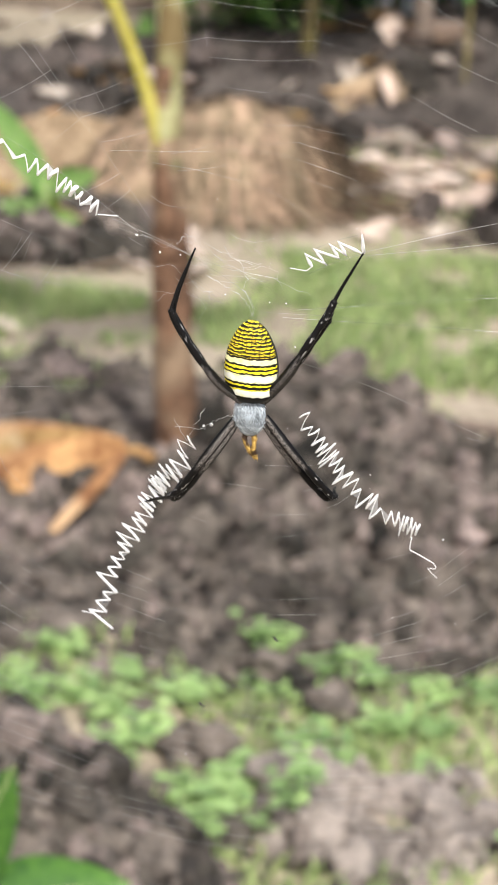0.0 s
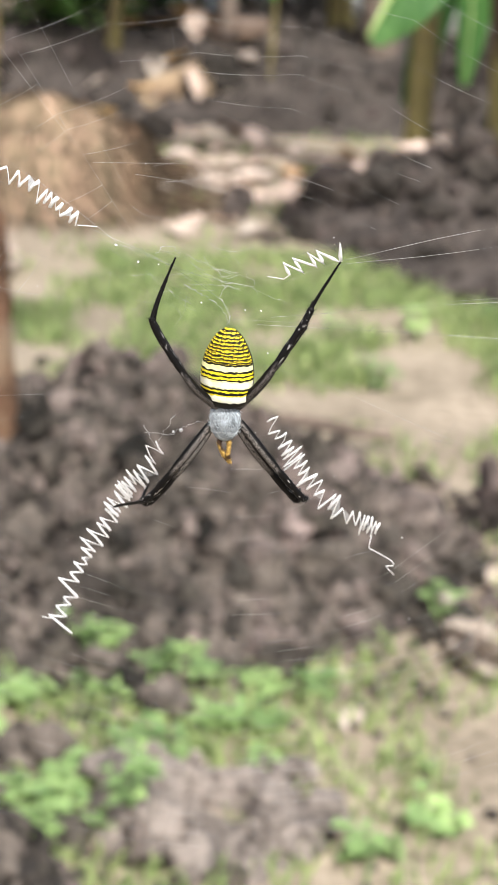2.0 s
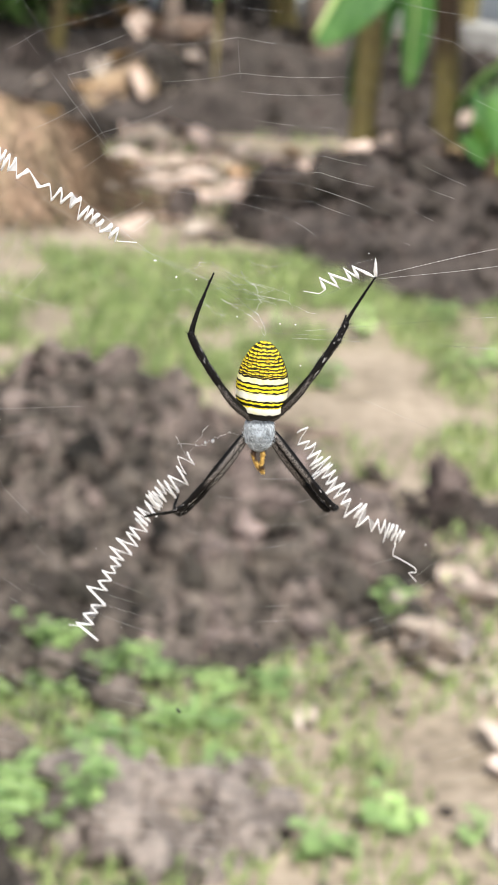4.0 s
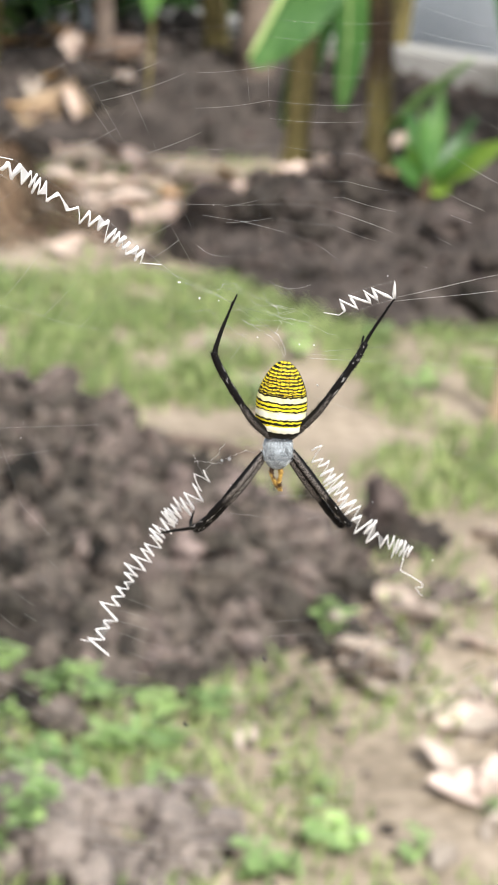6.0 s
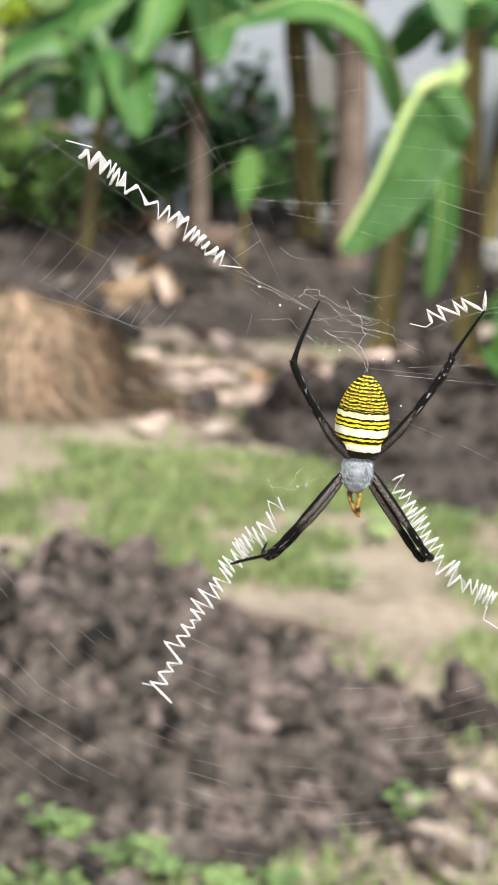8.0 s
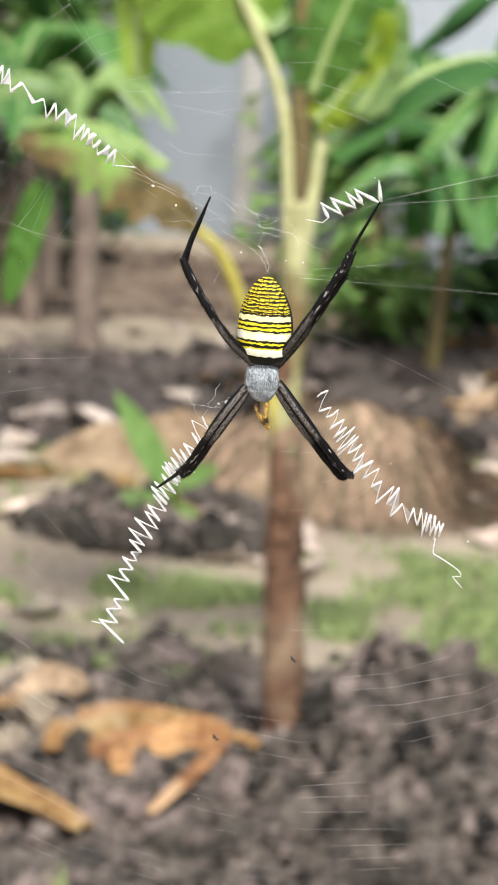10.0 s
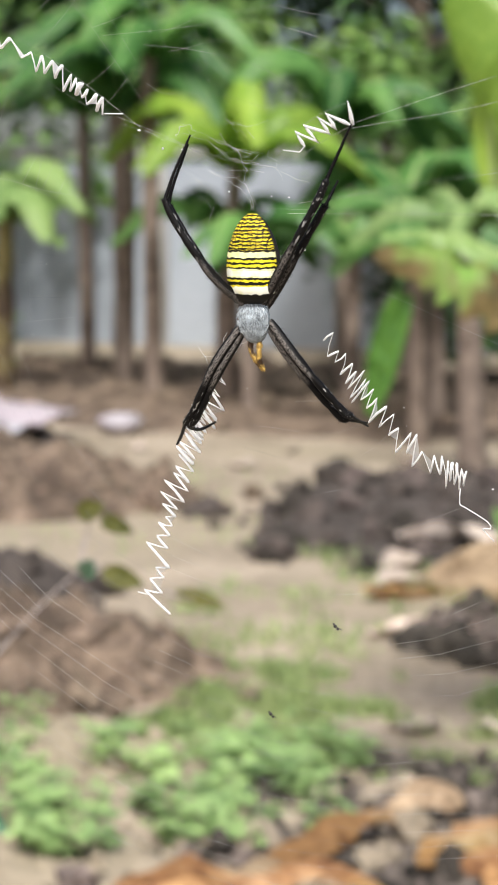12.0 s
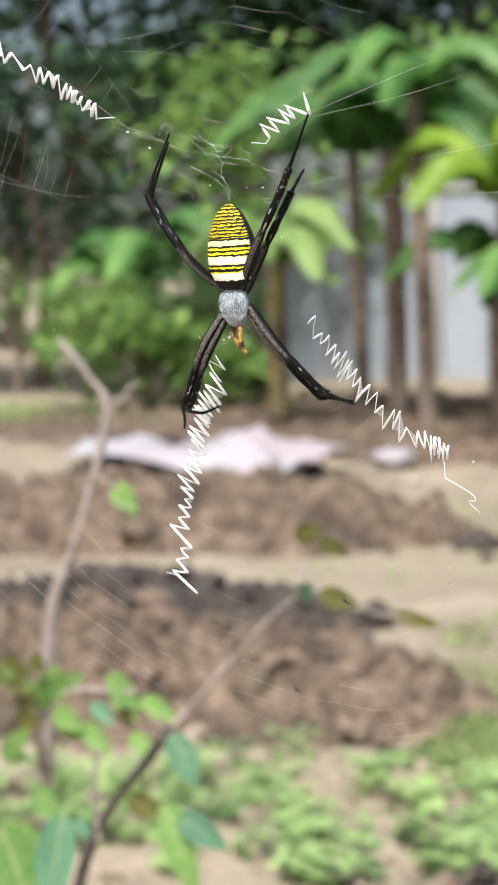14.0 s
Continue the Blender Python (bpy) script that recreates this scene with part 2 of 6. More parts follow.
def abdomen_material():
    """Black-edged white and yellow bands in front, rows of small yellow cells behind. y runs from the front (0) to the tip (12 mm)."""
    m = bpy.data.materials.new("banded_abdomen")
    m.use_nodes = True
    n, l = links_of(m)
    b = n["Principled BSDF"]
    at = n.new("ShaderNodeAttribute")
    at.attribute_name = "body"
    wob = n.new("ShaderNodeTexNoise")
    wob.inputs["Scale"].default_value, wob.inputs["Detail"].default_value = 1.5, 3
    l.new(at.outputs["Vector"], wob.inputs["Vector"])
    off = n.new("ShaderNodeVectorMath")
    off.operation = "MULTIPLY_ADD"
    off.inputs[1].default_value = (0.4, 0.6, 0.0)
    off.inputs[2].default_value = (-0.2, -0.3, 0.0)
    l.new(wob.outputs["Color"], off.inputs[0])
    add = n.new("ShaderNodeVectorMath")
    l.new(at.outputs["Vector"], add.inputs[0])
    l.new(off.outputs[0], add.inputs[1])
    sep = n.new("ShaderNodeSeparateXYZ")
    l.new(add.outputs[0], sep.inputs[0])
    frac = n.new("ShaderNodeMath")
    frac.operation = "DIVIDE"
    frac.inputs[1].default_value = 12.2
    l.new(sep.outputs["Y"], frac.inputs[0])
    ramp = n.new("ShaderNodeValToRGB")
    ramp.color_ramp.interpolation = "CONSTANT"
    black, white, cream, yellow = (0.012, 0.011, 0.008, 1), (0.82, 0.82, 0.70, 1), (0.78, 0.76, 0.40, 1), (0.72, 0.62, 0.03, 1)
    stops = [(0.0, black), (0.095, white), (0.185, yellow), (0.203, black), (0.235, yellow), (0.259, black), (0.283, cream), (0.30, white), (0.365, cream), (0.383, black), (0.406, yellow),
             (0.437, black), (0.458, yellow), (0.488, black), (0.511, cream), (0.574, black), (0.597, yellow)]
    el = ramp.color_ramp.elements
    el[0].position, el[0].color = stops[0]
    el[1].position, el[1].color = stops[-1]
    for p, c in stops[1:-1]:
        e = el.new(p)
        e.color = c
    l.new(frac.outputs[0], ramp.inputs["Fac"])
    row = n.new("ShaderNodeMath")
    row.operation = "PINGPONG"
    row.inputs[1].default_value = 0.25
    l.new(sep.outputs["Y"], row.inputs[0])
    line = n.new("ShaderNodeMapRange")
    line.inputs["From Min"].default_value, line.inputs["From Max"].default_value = 0.095, 0.14
    l.new(row.outputs[0], line.inputs["Value"])
    flat = n.new("ShaderNodeVectorMath")
    flat.operation = "MULTIPLY"
    flat.inputs[1].default_value = (1.5, 2.0, 0.0)
    l.new(add.outputs[0], flat.inputs[0])
    cell = n.new("ShaderNodeTexVoronoi")
    cell.feature = "DISTANCE_TO_EDGE"
    cell.inputs["Scale"].default_value, cell.inputs["Randomness"].default_value = 1.0, 0.3
    l.new(flat.outputs[0], cell.inputs["Vector"])
    gap = n.new("ShaderNodeMapRange")
    gap.inputs["From Min"].default_value, gap.inputs["From Max"].default_value = 0.04, 0.11
    l.new(cell.outputs["Distance"], gap.inputs["Value"])
    both = n.new("ShaderNodeMath")
    both.operation = "MULTIPLY"
    l.new(line.outputs[0], both.inputs[0])
    l.new(gap.outputs[0], both.inputs[1])
    brick = n.new("ShaderNodeMix")
    brick.data_type = "RGBA"
    brick.inputs["A"].default_value, brick.inputs["B"].default_value = black, (0.80, 0.63, 0.03, 1)
    amber, warm = n.new("ShaderNodeTexNoise"), n.new("ShaderNodeMix")
    amber.inputs["Scale"].default_value, amber.inputs["Detail"].default_value = 0.9, 2
    l.new(at.outputs["Vector"], amber.inputs["Vector"])
    share = n.new("ShaderNodeMapRange")
    share.inputs["From Min"].default_value, share.inputs["From Max"].default_value = 0.55, 0.80
    l.new(amber.outputs["Fac"], share.inputs["Value"])
    warm.data_type = "RGBA"
    warm.inputs["A"].default_value, warm.inputs["B"].default_value = (0.80, 0.65, 0.03, 1), (0.68, 0.47, 0.02, 1)
    l.new(share.outputs[0], warm.inputs["Factor"])
    l.new(warm.outputs["Result"], brick.inputs["B"])
    l.new(both.outputs[0], brick.inputs["Factor"])
    gt = n.new("ShaderNodeMath")
    gt.operation = "GREATER_THAN"
    gt.inputs[1].default_value = 0.597
    l.new(frac.outputs[0], gt.inputs[0])
    mix = n.new("ShaderNodeMix")
    mix.data_type = "RGBA"
    l.new(gt.outputs[0], mix.inputs["Factor"])
    # a yellow wash runs unevenly over the white bands
    wash = n.new("ShaderNodeTexNoise")
    wash.inputs["Scale"].default_value, wash.inputs["Detail"].default_value = 0.8, 3
    l.new(at.outputs["Vector"], wash.inputs["Vector"])
    much = n.new("ShaderNodeMapRange")
    much.inputs["From Min"].default_value, much.inputs["From Max"].default_value, much.inputs["To Max"].default_value = 0.47, 0.68, 0.42
    l.new(wash.outputs["Fac"], much.inputs["Value"])
    tint = n.new("ShaderNodeMix")
    tint.data_type, tint.blend_type = "RGBA", "MULTIPLY"
    tint.inputs["B"].default_value = (0.95, 0.93, 0.28, 1)
    l.new(much.outputs[0], tint.inputs["Factor"])
    l.new(ramp.outputs["Color"], tint.inputs["A"])
    l.new(tint.outputs["Result"], mix.inputs["A"])
    l.new(brick.outputs["Result"], mix.inputs["B"])
    # the flanks are dark with few pale marks
    side = n.new("ShaderNodeSeparateXYZ")
    l.new(at.outputs["Vector"], side.inputs[0])
    flank = n.new("ShaderNodeMapRange")
    flank.inputs["From Min"].default_value, flank.inputs["From Max"].default_value = 0.1, -0.25
    lean = n.new("ShaderNodeMath")
    lean.operation = "MULTIPLY_ADD"
    lean.inputs[1].default_value = -0.12
    l.new(side.outputs["X"], lean.inputs[0])
    l.new(side.outputs["Z"], lean.inputs[2])
    l.new(lean.outputs[0], flank.inputs["Value"])
    m2 = n.new("ShaderNodeMix")
    m2.data_type = "RGBA"
    m2.inputs["B"].default_value = (0.014, 0.012, 0.010, 1)
    l.new(flank.outputs[0], m2.inputs["Factor"])
    l.new(mix.outputs["Result"], m2.inputs["A"])
    l.new(m2.outputs["Result"], b.inputs["Base Color"])
    b.inputs["Roughness"].default_value = 0.6
    b.inputs["Specular IOR Level"].default_value = 0.15
    return m


M_ABDOMEN = abdomen_material()


# ---- helpers for building ----
def mesh_of(name, verts, faces, material, smooth=True):
    me = bpy.data.meshes.new(name)
    me.from_pydata([tuple(v) for v in verts], [], faces)
    me.materials.append(material)
    if smooth:
        me.polygons.foreach_set("use_smooth", [True] * len(me.polygons))
    me.update()
    return me


def part(name, data, parent=None, label="", kind=""):
    """Links a mesh as one object, under a thing or a part."""
    ob = new(name, data)
    ob.parent = parent
    return tagged(ob, label, kind=kind)


def thing(name, label, category, place=(0, 0, 0), group="", kind="", data=None):
    ob = new(name, data)
    ob.location = place
    return tagged(ob, label, category, group, kind)


class Shape:
    """Gathers vertices and faces of one mesh."""

    def __init__(self):
        self.v, self.f = [], []

    def add(self, verts, faces):
        k = len(self.v)
        self.v += [Vector(v) for v in verts]
        self.f += [tuple(i + k for i in f) for f in faces]
        return self

    def tube(self, points, radii, sides=8, flat=1.0, up=None):
        """A tube along points, closed at both ends."""
        pts = [Vector(p) for p in points]
        rad = list(radii) if hasattr(radii, "__len__") else [radii] * len(pts)
        k = len(self.v)
        side = None
        for i, p in enumerate(pts):
            d = (pts[min(i + 1, len(pts) - 1)] - pts[max(i - 1, 0)]).normalized()
            if side is None:
                side = d.cross(up).normalized() if up else d.orthogonal().normalized()
            side = (side - d * side.dot(d)).normalized()
            other = d.cross(side)
            for j in range(sides):
                a = 2 * math.pi * j / sides
                self.v.append(p + (side * math.cos(a) + other * math.sin(a) * flat) * rad[i])
        for i in range(len(pts) - 1):
            for j in range(sides):
                a, b = k + i * sides + j, k + i * sides + (j + 1) % sides
                self.f.append((a, b, b + sides, a + sides))
        self.f.append(tuple(k + j for j in reversed(range(sides))))
        self.f.append(tuple(k + (len(pts) - 1) * sides + j for j in range(sides)))
        return self

    def grid(self, rows):
        """A sheet from rows of points."""
        k, w = len(self.v), len(rows[0])
        for r in rows:
            self.v += [Vector(p) for p in r]
        for i in range(len(rows) - 1):
            for j in range(w - 1):
                a = k + i * w + j
                self.f.append((a, a + 1, a + w + 1, a + w))
        return self

    def mesh(self, name, material, smooth=True):
        return mesh_of(name, self.v, self.f, material, smooth)


def curve_points(points, n):
    """A smooth line through points (Catmull-Rom)."""
    p = [Vector(q) for q in points]
    p = [2 * p[0] - p[1]] + p + [2 * p[-1] - p[-2]]
    out = []
    spans = len(p) - 3
    for i in range(n + 1):
        s = min(i / n * spans, spans - 1e-6)
        k, t = int(s), s - int(s)
        a, b, c, d = p[k : k + 4]
        out.append(0.5 * (2 * b + (c - a) * t + (2 * a - 5 * b + 4 * c - d) * t * t + (3 * b - a - 3 * c + d) * t**3))
    return out


def ball(sub):
    bm = bmesh.new()
    bmesh.ops.create_icosphere(bm, subdivisions=sub, radius=1)
    v, f = [Vector(q.co) for q in bm.verts], [tuple(q.index for q in p.verts) for p in bm.faces]
    bm.free()
    return v, f


ICO1, ICO2, ICO3 = ball(1), ball(2), ball(3)
RND = random.Random(7)


# ---- ground and heaps of soil ----
def ground_z(x, y):
    return 0.014 * noise.noise(Vector((x * 1.1, y * 1.1, 3.0))) + 0.006 * noise.noise(Vector((x * 6, y * 6, 9.0)))


# name, centre, half sizes, turn, height, fullness, clod size
HEAPS = {
    "main": (0.15, 2.30, 0.46, 0.44, 0.0, 0.240, 0.55, 0.019),
    "low_apron": (-0.27, 2.53, 0.62, 0.60, 0.0, 0.008, 0.6, 0.013),
    "far_dark": (1.34, 4.25, 0.84, 0.68, 0.1, 0.25, 0.8, 0.018),
    "front_left": (-0.28, 1.50, 0.35, 0.235, -0.75, 0.135, 0.8, 0.018),
    "front_pale": (0.14, 1.63, 0.135, 0.10, -0.1, 0.042, 1.0, 0.014),
    "back_bank": (0.75, 6.30, 1.55, 0.92, 0.0, 0.21, 0.7, 0.03),
    "back_left": (-0.70, 5.68, 0.95, 1.06, 0.3, 0.055, 0.9, 0.03),
    "brown_near": (-1.91, 3.42, 0.88, 0.46, 0.05, 0.145, 0.7, 0.05),
    "weed_bed": (-1.15, 2.62, 0.75, 0.55, 0.0, 0.02, 0.6, 0.012),
    "under_sheet": (-3.55, 6.95, 0.62, 0.36, 0.0, 0.12, 0.5, 0.02),
    "plant_clods": (-0.47, 4.0, 0.31, 0.25, 0.0, 0.035, 0.7, 0.02),
    "planting_bed": (-2.6, 9.25, 3.6, 1.75, 0.0, 0.07, 0.5, 0.03),
    "dark_strip": (-2.28, 4.10, 0.66, 0.24, 0.15, 0.12, 0.6, 0.03),
    "brown_far": (-3.1, 5.65, 1.25, 0.68, 0.0, 0.155, 0.6, 0.055),
}


APEX = (0.041, 2.404)  # the top of the freshly dug heap
GRAIN = {"main": 0.037, "front_left": 0.033, "front_pale": 0.023, "low_apron": 0.04, "back_left": 0.075}
LUMPY = {"main": 1.4, "low_apron": 0.45, "front_left": 1.25, "front_pale": 1.0, "plant_clods": 0.8, "back_left": 0.6}


def lumps_at(x, y, seed, size):
    """Rounded lumps with deep gaps between them, in two sizes."""
    p = Vector((x / 1.35, y, seed))
    p += 0.35 * size * Vector((noise.noise(p / size * 1.3), noise.noise(p / size * 1.3 + Vector((7, 1, 0))), 0))
    out = 0.0
    for s, tall in ((size, 0.85), (size * 0.42, 0.75)):
        d = noise.voronoi(p / s)[0][0] / 0.85
        out += s * tall * (math.sqrt(max(0.0, 1 - d * d)) - 0.6)
    return out


def heap_z(key, x, y):
    cx, cy, rx, ry, turn, h, full, clod = HEAPS[key]
    dx, dy = x - cx, y - cy
    u = (dx * math.cos(turn) + dy * math.sin(turn)) / rx
    v = (-dx * math.sin(turn) + dy * math.cos(turn)) / ry
    warp = 1 + 0.22 * noise.noise(Vector((x * 3.1, y * 3.1, cx * 5)))
    r2 = (u * u + v * v) * warp
    if key == "main":  # straight slopes that fall away from the top
        ax, ay = x - APEX[0], y - APEX[1]
        r2 = ((ax / (0.525 if ax > 0 else 0.272)) ** 2 + (ay / (0.293 if ay > 0 else 0.49)) ** 2) * (0.5 + 0.5 * warp)
    if r2 >= 1:
        return -0.02 - 0.05 * (r2 - 1)
    body = h * (1 - r2) ** full
    if key == "main":
        body = h * (1 - r2**0.59)
        # a hole between the clods on its near slope
        body -= 0.07 * math.exp(-(((x + 0.035) / 0.03) ** 2) - ((y - 2.13) / 0.035) ** 2)
        # the hollow round the young banana's foot
        body -= 0.11 * math.exp(-(((x + 0.13) / 0.10) ** 2) - ((y - 2.57) / 0.15) ** 2)
        body -= 0.06 * math.exp(-(((x + 0.18) / 0.08) ** 2) - ((y - 2.38) / 0.14) ** 2)
    if key == "front_pale":  # a ring of thrown-up soil round a hollow
        body = h * math.exp(-(((r2**0.5 - 0.6) / 0.25) ** 2))
    edge = min(1.0, (1 - r2) * 4)
    p = Vector((x, y, cx))
    if key in LUMPY:
        return body + edge * (LUMPY[key] * lumps_at(x, y, cx, GRAIN.get(key, 0.044)) + 0.004 * noise.noise(p / 0.008) + 0.020 * noise.noise(p / 0.09))
    lumps = noise.turbulence(p / (clod * 4.0), 4, True) - 0.5
    ridge = abs(noise.noise(p / (clod * 2.1) + Vector((9, 3, 0)))) - 0.25
    fine = noise.noise(p / (clod * 0.7))
    return body + edge * clod * (2.3 * lumps + 1.7 * ridge + 0.3 * fine)


def top_z(x, y):
    return max([ground_z(x, y)] + [heap_z(k, x, y) for k in HEAPS])


def spread(a, b, fine, far):
    """Steps that are fine from a to b and widen to far on both sides."""
    out = list(np.arange(a, b, fine))
    step, lo, hi = fine, a, b
    left, right = [], [b]
    while hi < far:
        step *= 1.35
        lo, hi = lo - step, hi + step
        left.append(lo)
        right.append(hi)
    return left[::-1] + out + right


def build_ground():
    xs, ys = spread(-3.6, 2.2, 0.045, 900), spread(1.2, 7.0, 0.045, 900)
    sh = Shape()
    sh.grid([[(x, y, ground_z(x, y)) for x in xs] for y in ys])
    tagged(new("ground", sh.mesh("ground", M_GROUND)), "sandy bare earth with thin grass and scattered dry leaves", "ground", kind="structure")


def clods(count, key, size, seed):
    """Loose lumps on a heap, in one mesh."""
    rnd, sh = random.Random(seed), Shape()
    cx, cy, rx, ry = HEAPS[key][:4]
    for _ in range(count):
        a, r = rnd.uniform(0, 6.283), rnd.random() ** 0.5 * 1.15
        x, y = cx + rx * r * math.cos(a), cy + ry * r * math.sin(a)
        if heap_z(key, x, y) < 0 and rnd.random() < 0.7:
            continue
        s = size * (rnd.uniform(0.2, 0.75) if rnd.random() < 0.9 else rnd.uniform(0.9, 2.0))
        z = max(heap_z(key, x, y), ground_z(x, y)) + 0.25 * s
        m = pose(x, y, z, rnd.uniform(0, 360), rnd.uniform(0, 360), rnd.uniform(0, 360)) @ Matrix.Diagonal((s * rnd.uniform(0.7, 1.2), s * rnd.uniform(0.7, 1.2), s * rnd.uniform(0.5, 0.9), 1))
        k = rnd.uniform(0, 99)
        sh.add([m @ (q * (1 + 0.75 * noise.noise(q * 1.5 + Vector((k, 0, 0))) + 0.4 * noise.noise(q * 4 + Vector((k, 0, 0))))) for q in ICO2[0]], ICO2[1])
    return sh


CLODS = {"dark_soil": M_CLOD, "blackish_soil": M_CLOD_BLACK, "brown_soil": M_CLOD_BROWN}


def build_heap(key, material, label, step, count, size, seed):
    cx, cy, rx, ry = HEAPS[key][:4]
    nx, ny = int(2.3 * rx / step), int(2.3 * ry / step)
    sh = Shape()
    sh.grid([[(cx + (2 * i / nx - 1) * rx * 1.15, cy + (2 * j / ny - 1) * ry * 1.15, 0) for i in range(nx + 1)] for j in range(ny + 1)])
    for q in sh.v:
        q.z = heap_z(key, q.x, q.y)
    ob = thing("soil_heap", label, "soil heap", data=sh.mesh("soil_heap", material))
    if count:
        part("loose_soil", clods(count, key, size, seed).mesh("loose_soil", CLODS.get(material.name, material), False), ob, "loose crumbly lumps of soil", "stuff")


def build_heaps():
    build_heap("main", M_SOIL, "freshly dug heap of dark crumbly soil", 0.0055, 3200, 0.017, 1)
    build_heap("low_apron", M_SOIL, "low spread of dark clods round the young banana", 0.0075, 1800, 0.017, 9)
    build_heap("far_dark", M_SOIL_BLACK, "dark soil heap below the banana plants", 0.012, 1500, 0.028, 2)
    build_heap("front_left", M_SOIL, "low heap of dark clods among green weeds", 0.0055, 1100, 0.017, 3)
    build_heap("front_pale", M_SOIL_PALE, "flat ring of pale crumbled soil", 0.0045, 160, 0.016, 4)
    build_heap("back_bank", M_SOIL_BLACK, "long low bank of dark soil", 0.025, 500, 0.045, 5)
    build_heap("back_left", M_SOIL_BLACK, "low dark soil bank beside the straw", 0.018, 600, 0.035, 6)
    build_heap("brown_near", M_SOIL_BROWN, "heap of brown soil with a crumbling edge", 0.011, 900, 0.021, 7)
    build_heap("dark_strip", M_SOIL_BLACK, "narrow blackish ridge behind the brown heap", 0.02, 120, 0.03, 15)
    build_heap("weed_bed", M_GROUND, "flat patch of loose soil under green weeds", 0.015, 300, 0.018, 11)
    # blackish soil colour stands in for the shade beneath the sheet
    build_heap("under_sheet", M_SOIL_BLACK, "dark pile below the plastic sheet", 0.02, 60, 0.03, 12)
    build_heap("plant_clods", M_SOIL, "loose dark clods round the broad-leaved plant", 0.010, 420, 0.03, 13)
    build_heap("planting_bed", M_SOIL_BROWN, "broad bed of brown soil below the banana plants", 0.05, 200, 0.05, 10)
    build_heap("brown_far", M_SOIL_BROWN, "long brown soil heap in front of plastic sheet", 0.02, 500, 0.028, 8)


def build_crumbs():
    """Single lumps of soil that lie about among the weeds."""
    rnd, sh = random.Random(14), Shape()
    for _ in range(150):
        x, y = rnd.uniform(-0.35, 0.45), rnd.uniform(1.5, 2.1)
        s = rnd.uniform(0.004, 0.010) if rnd.random() < 0.9 or x > 0.2 else rnd.uniform(0.012, 0.022)
        k = rnd.uniform(0, 99)
        m = pose(x, y, ground_z(x, y) + 0.4 * s, rnd.uniform(0, 360), rnd.uniform(0, 360), 0) @ Matrix.Diagonal((s, s * rnd.uniform(0.7, 1), s * 0.8, 1))
        sh.add([m @ (q * (1 + 0.6 * noise.noise(q * 1.5 + Vector((k, 0, 0))))) for q in ICO2[0]], ICO2[1])
    for x, y, s in ((0.11, 1.86, 0.031), (-0.02, 1.75, 0.031), (-0.06, 1.76, 0.023), (-0.08, 1.67, 0.023), (0.19, 1.92, 0.018), (-0.1, 1.95, 0.02), (0.24, 1.7, 0.02)):
        k = rnd.uniform(0, 99)
        m = pose(x, y, ground_z(x, y) + 0.5 * s, rnd.uniform(0, 360), rnd.uniform(0, 360), 0) @ Matrix.Diagonal((s, s * rnd.uniform(0.75, 1), s * 0.85, 1))
        sh.add([m @ (q * (1 + 0.5 * noise.noise(q * 1.5 + Vector((k, 0, 0))) + 0.2 * noise.noise(q * 5 + Vector((k, 0, 0))))) for q in ICO3[0]], ICO3[1])
    tagged(new("soil_crumbs", sh.mesh("soil_crumbs", M_SOIL, False)), "scattered lumps of dark soil among weeds", "soil", kind="stuff")


# ---- grass, weeds and litter ----
def build_grass():
    rnd, sh = random.Random(3), Shape()
    areas = [(-0.2, 1.7, 3.08, 3.95, 15500, 0.034, 0.46), (0.70, 1.4, 2.45, 3.1, 3600, 0.032, 0.47), (-0.3, 0.75, 2.6, 3.1, 1400, 0.028, 0.53), (-1.1, -0.2, 2.9, 3.62, 9000, 0.032, 0.45), (0.25, 1.1, 1.5, 2.45, 2800, 0.03, 0.54), (-1.7, -0.5, 2.9, 4.6, 1900, 0.03, 0.55), (-0.5, 0.25, 1.4, 2.1, 5500, 0.025, 0.43), (0.25, 0.6, 1.4, 2.1, 700, 0.025, 0.45), (-0.7, 1.8, 4.0, 6.5, 6200, 0.035, 0.52), (-2.2, -0.7, 4.0, 6.5, 1500, 0.035, 0.56), (-1.5, -0.6, 3.6, 4.9, 3200, 0.03, 0.50), (-6.5, -4.5, 8.6, 10.0, 3000, 0.07, 0.3)]
    for x0, x1, y0, y1, count, tall, need in areas:
        for _ in range(count):
            x, y = rnd.uniform(x0, x1), rnd.uniform(y0, y1)
            if 0.5 + 0.5 * (0.65 * noise.noise(Vector((x * 2.3, y * 2.3, 40))) + 0.5 * noise.noise(Vector((x * 7, y * 7, 20)))) < need * rnd.uniform(0.93, 1.15) or any(heap_z(k, x, y) > 0 for k in ("main", "far_dark", "low_apron")):
                continue
            z, a, h = ground_z(x, y), rnd.uniform(0, 6.283), tall * rnd.uniform(0.5, 1.4)
            wx, wy, lx, ly = 0.0028 * math.cos(a), 0.0028 * math.sin(a), rnd.gauss(0, 0.45) * h, rnd.gauss(0, 0.45) * h
            sh.add([(x - wx, y - wy, z - 0.003), (x + wx, y + wy, z - 0.003), (x + wx * 0.8 + lx * 0.35, y + wy * 0.8 + ly * 0.35, z + h * 0.6), (x - wx * 0.8 + lx * 0.35, y - wy * 0.8 + ly * 0.35, z + h * 0.6), (x + lx, y + ly, z + h * 0.85)],
                   [(0, 1, 2, 3), (3, 2, 4)])
    tagged(new("grass", sh.mesh("grass", M_GRASS)), "short thin grass in uneven patches", "grass", kind="stuff")


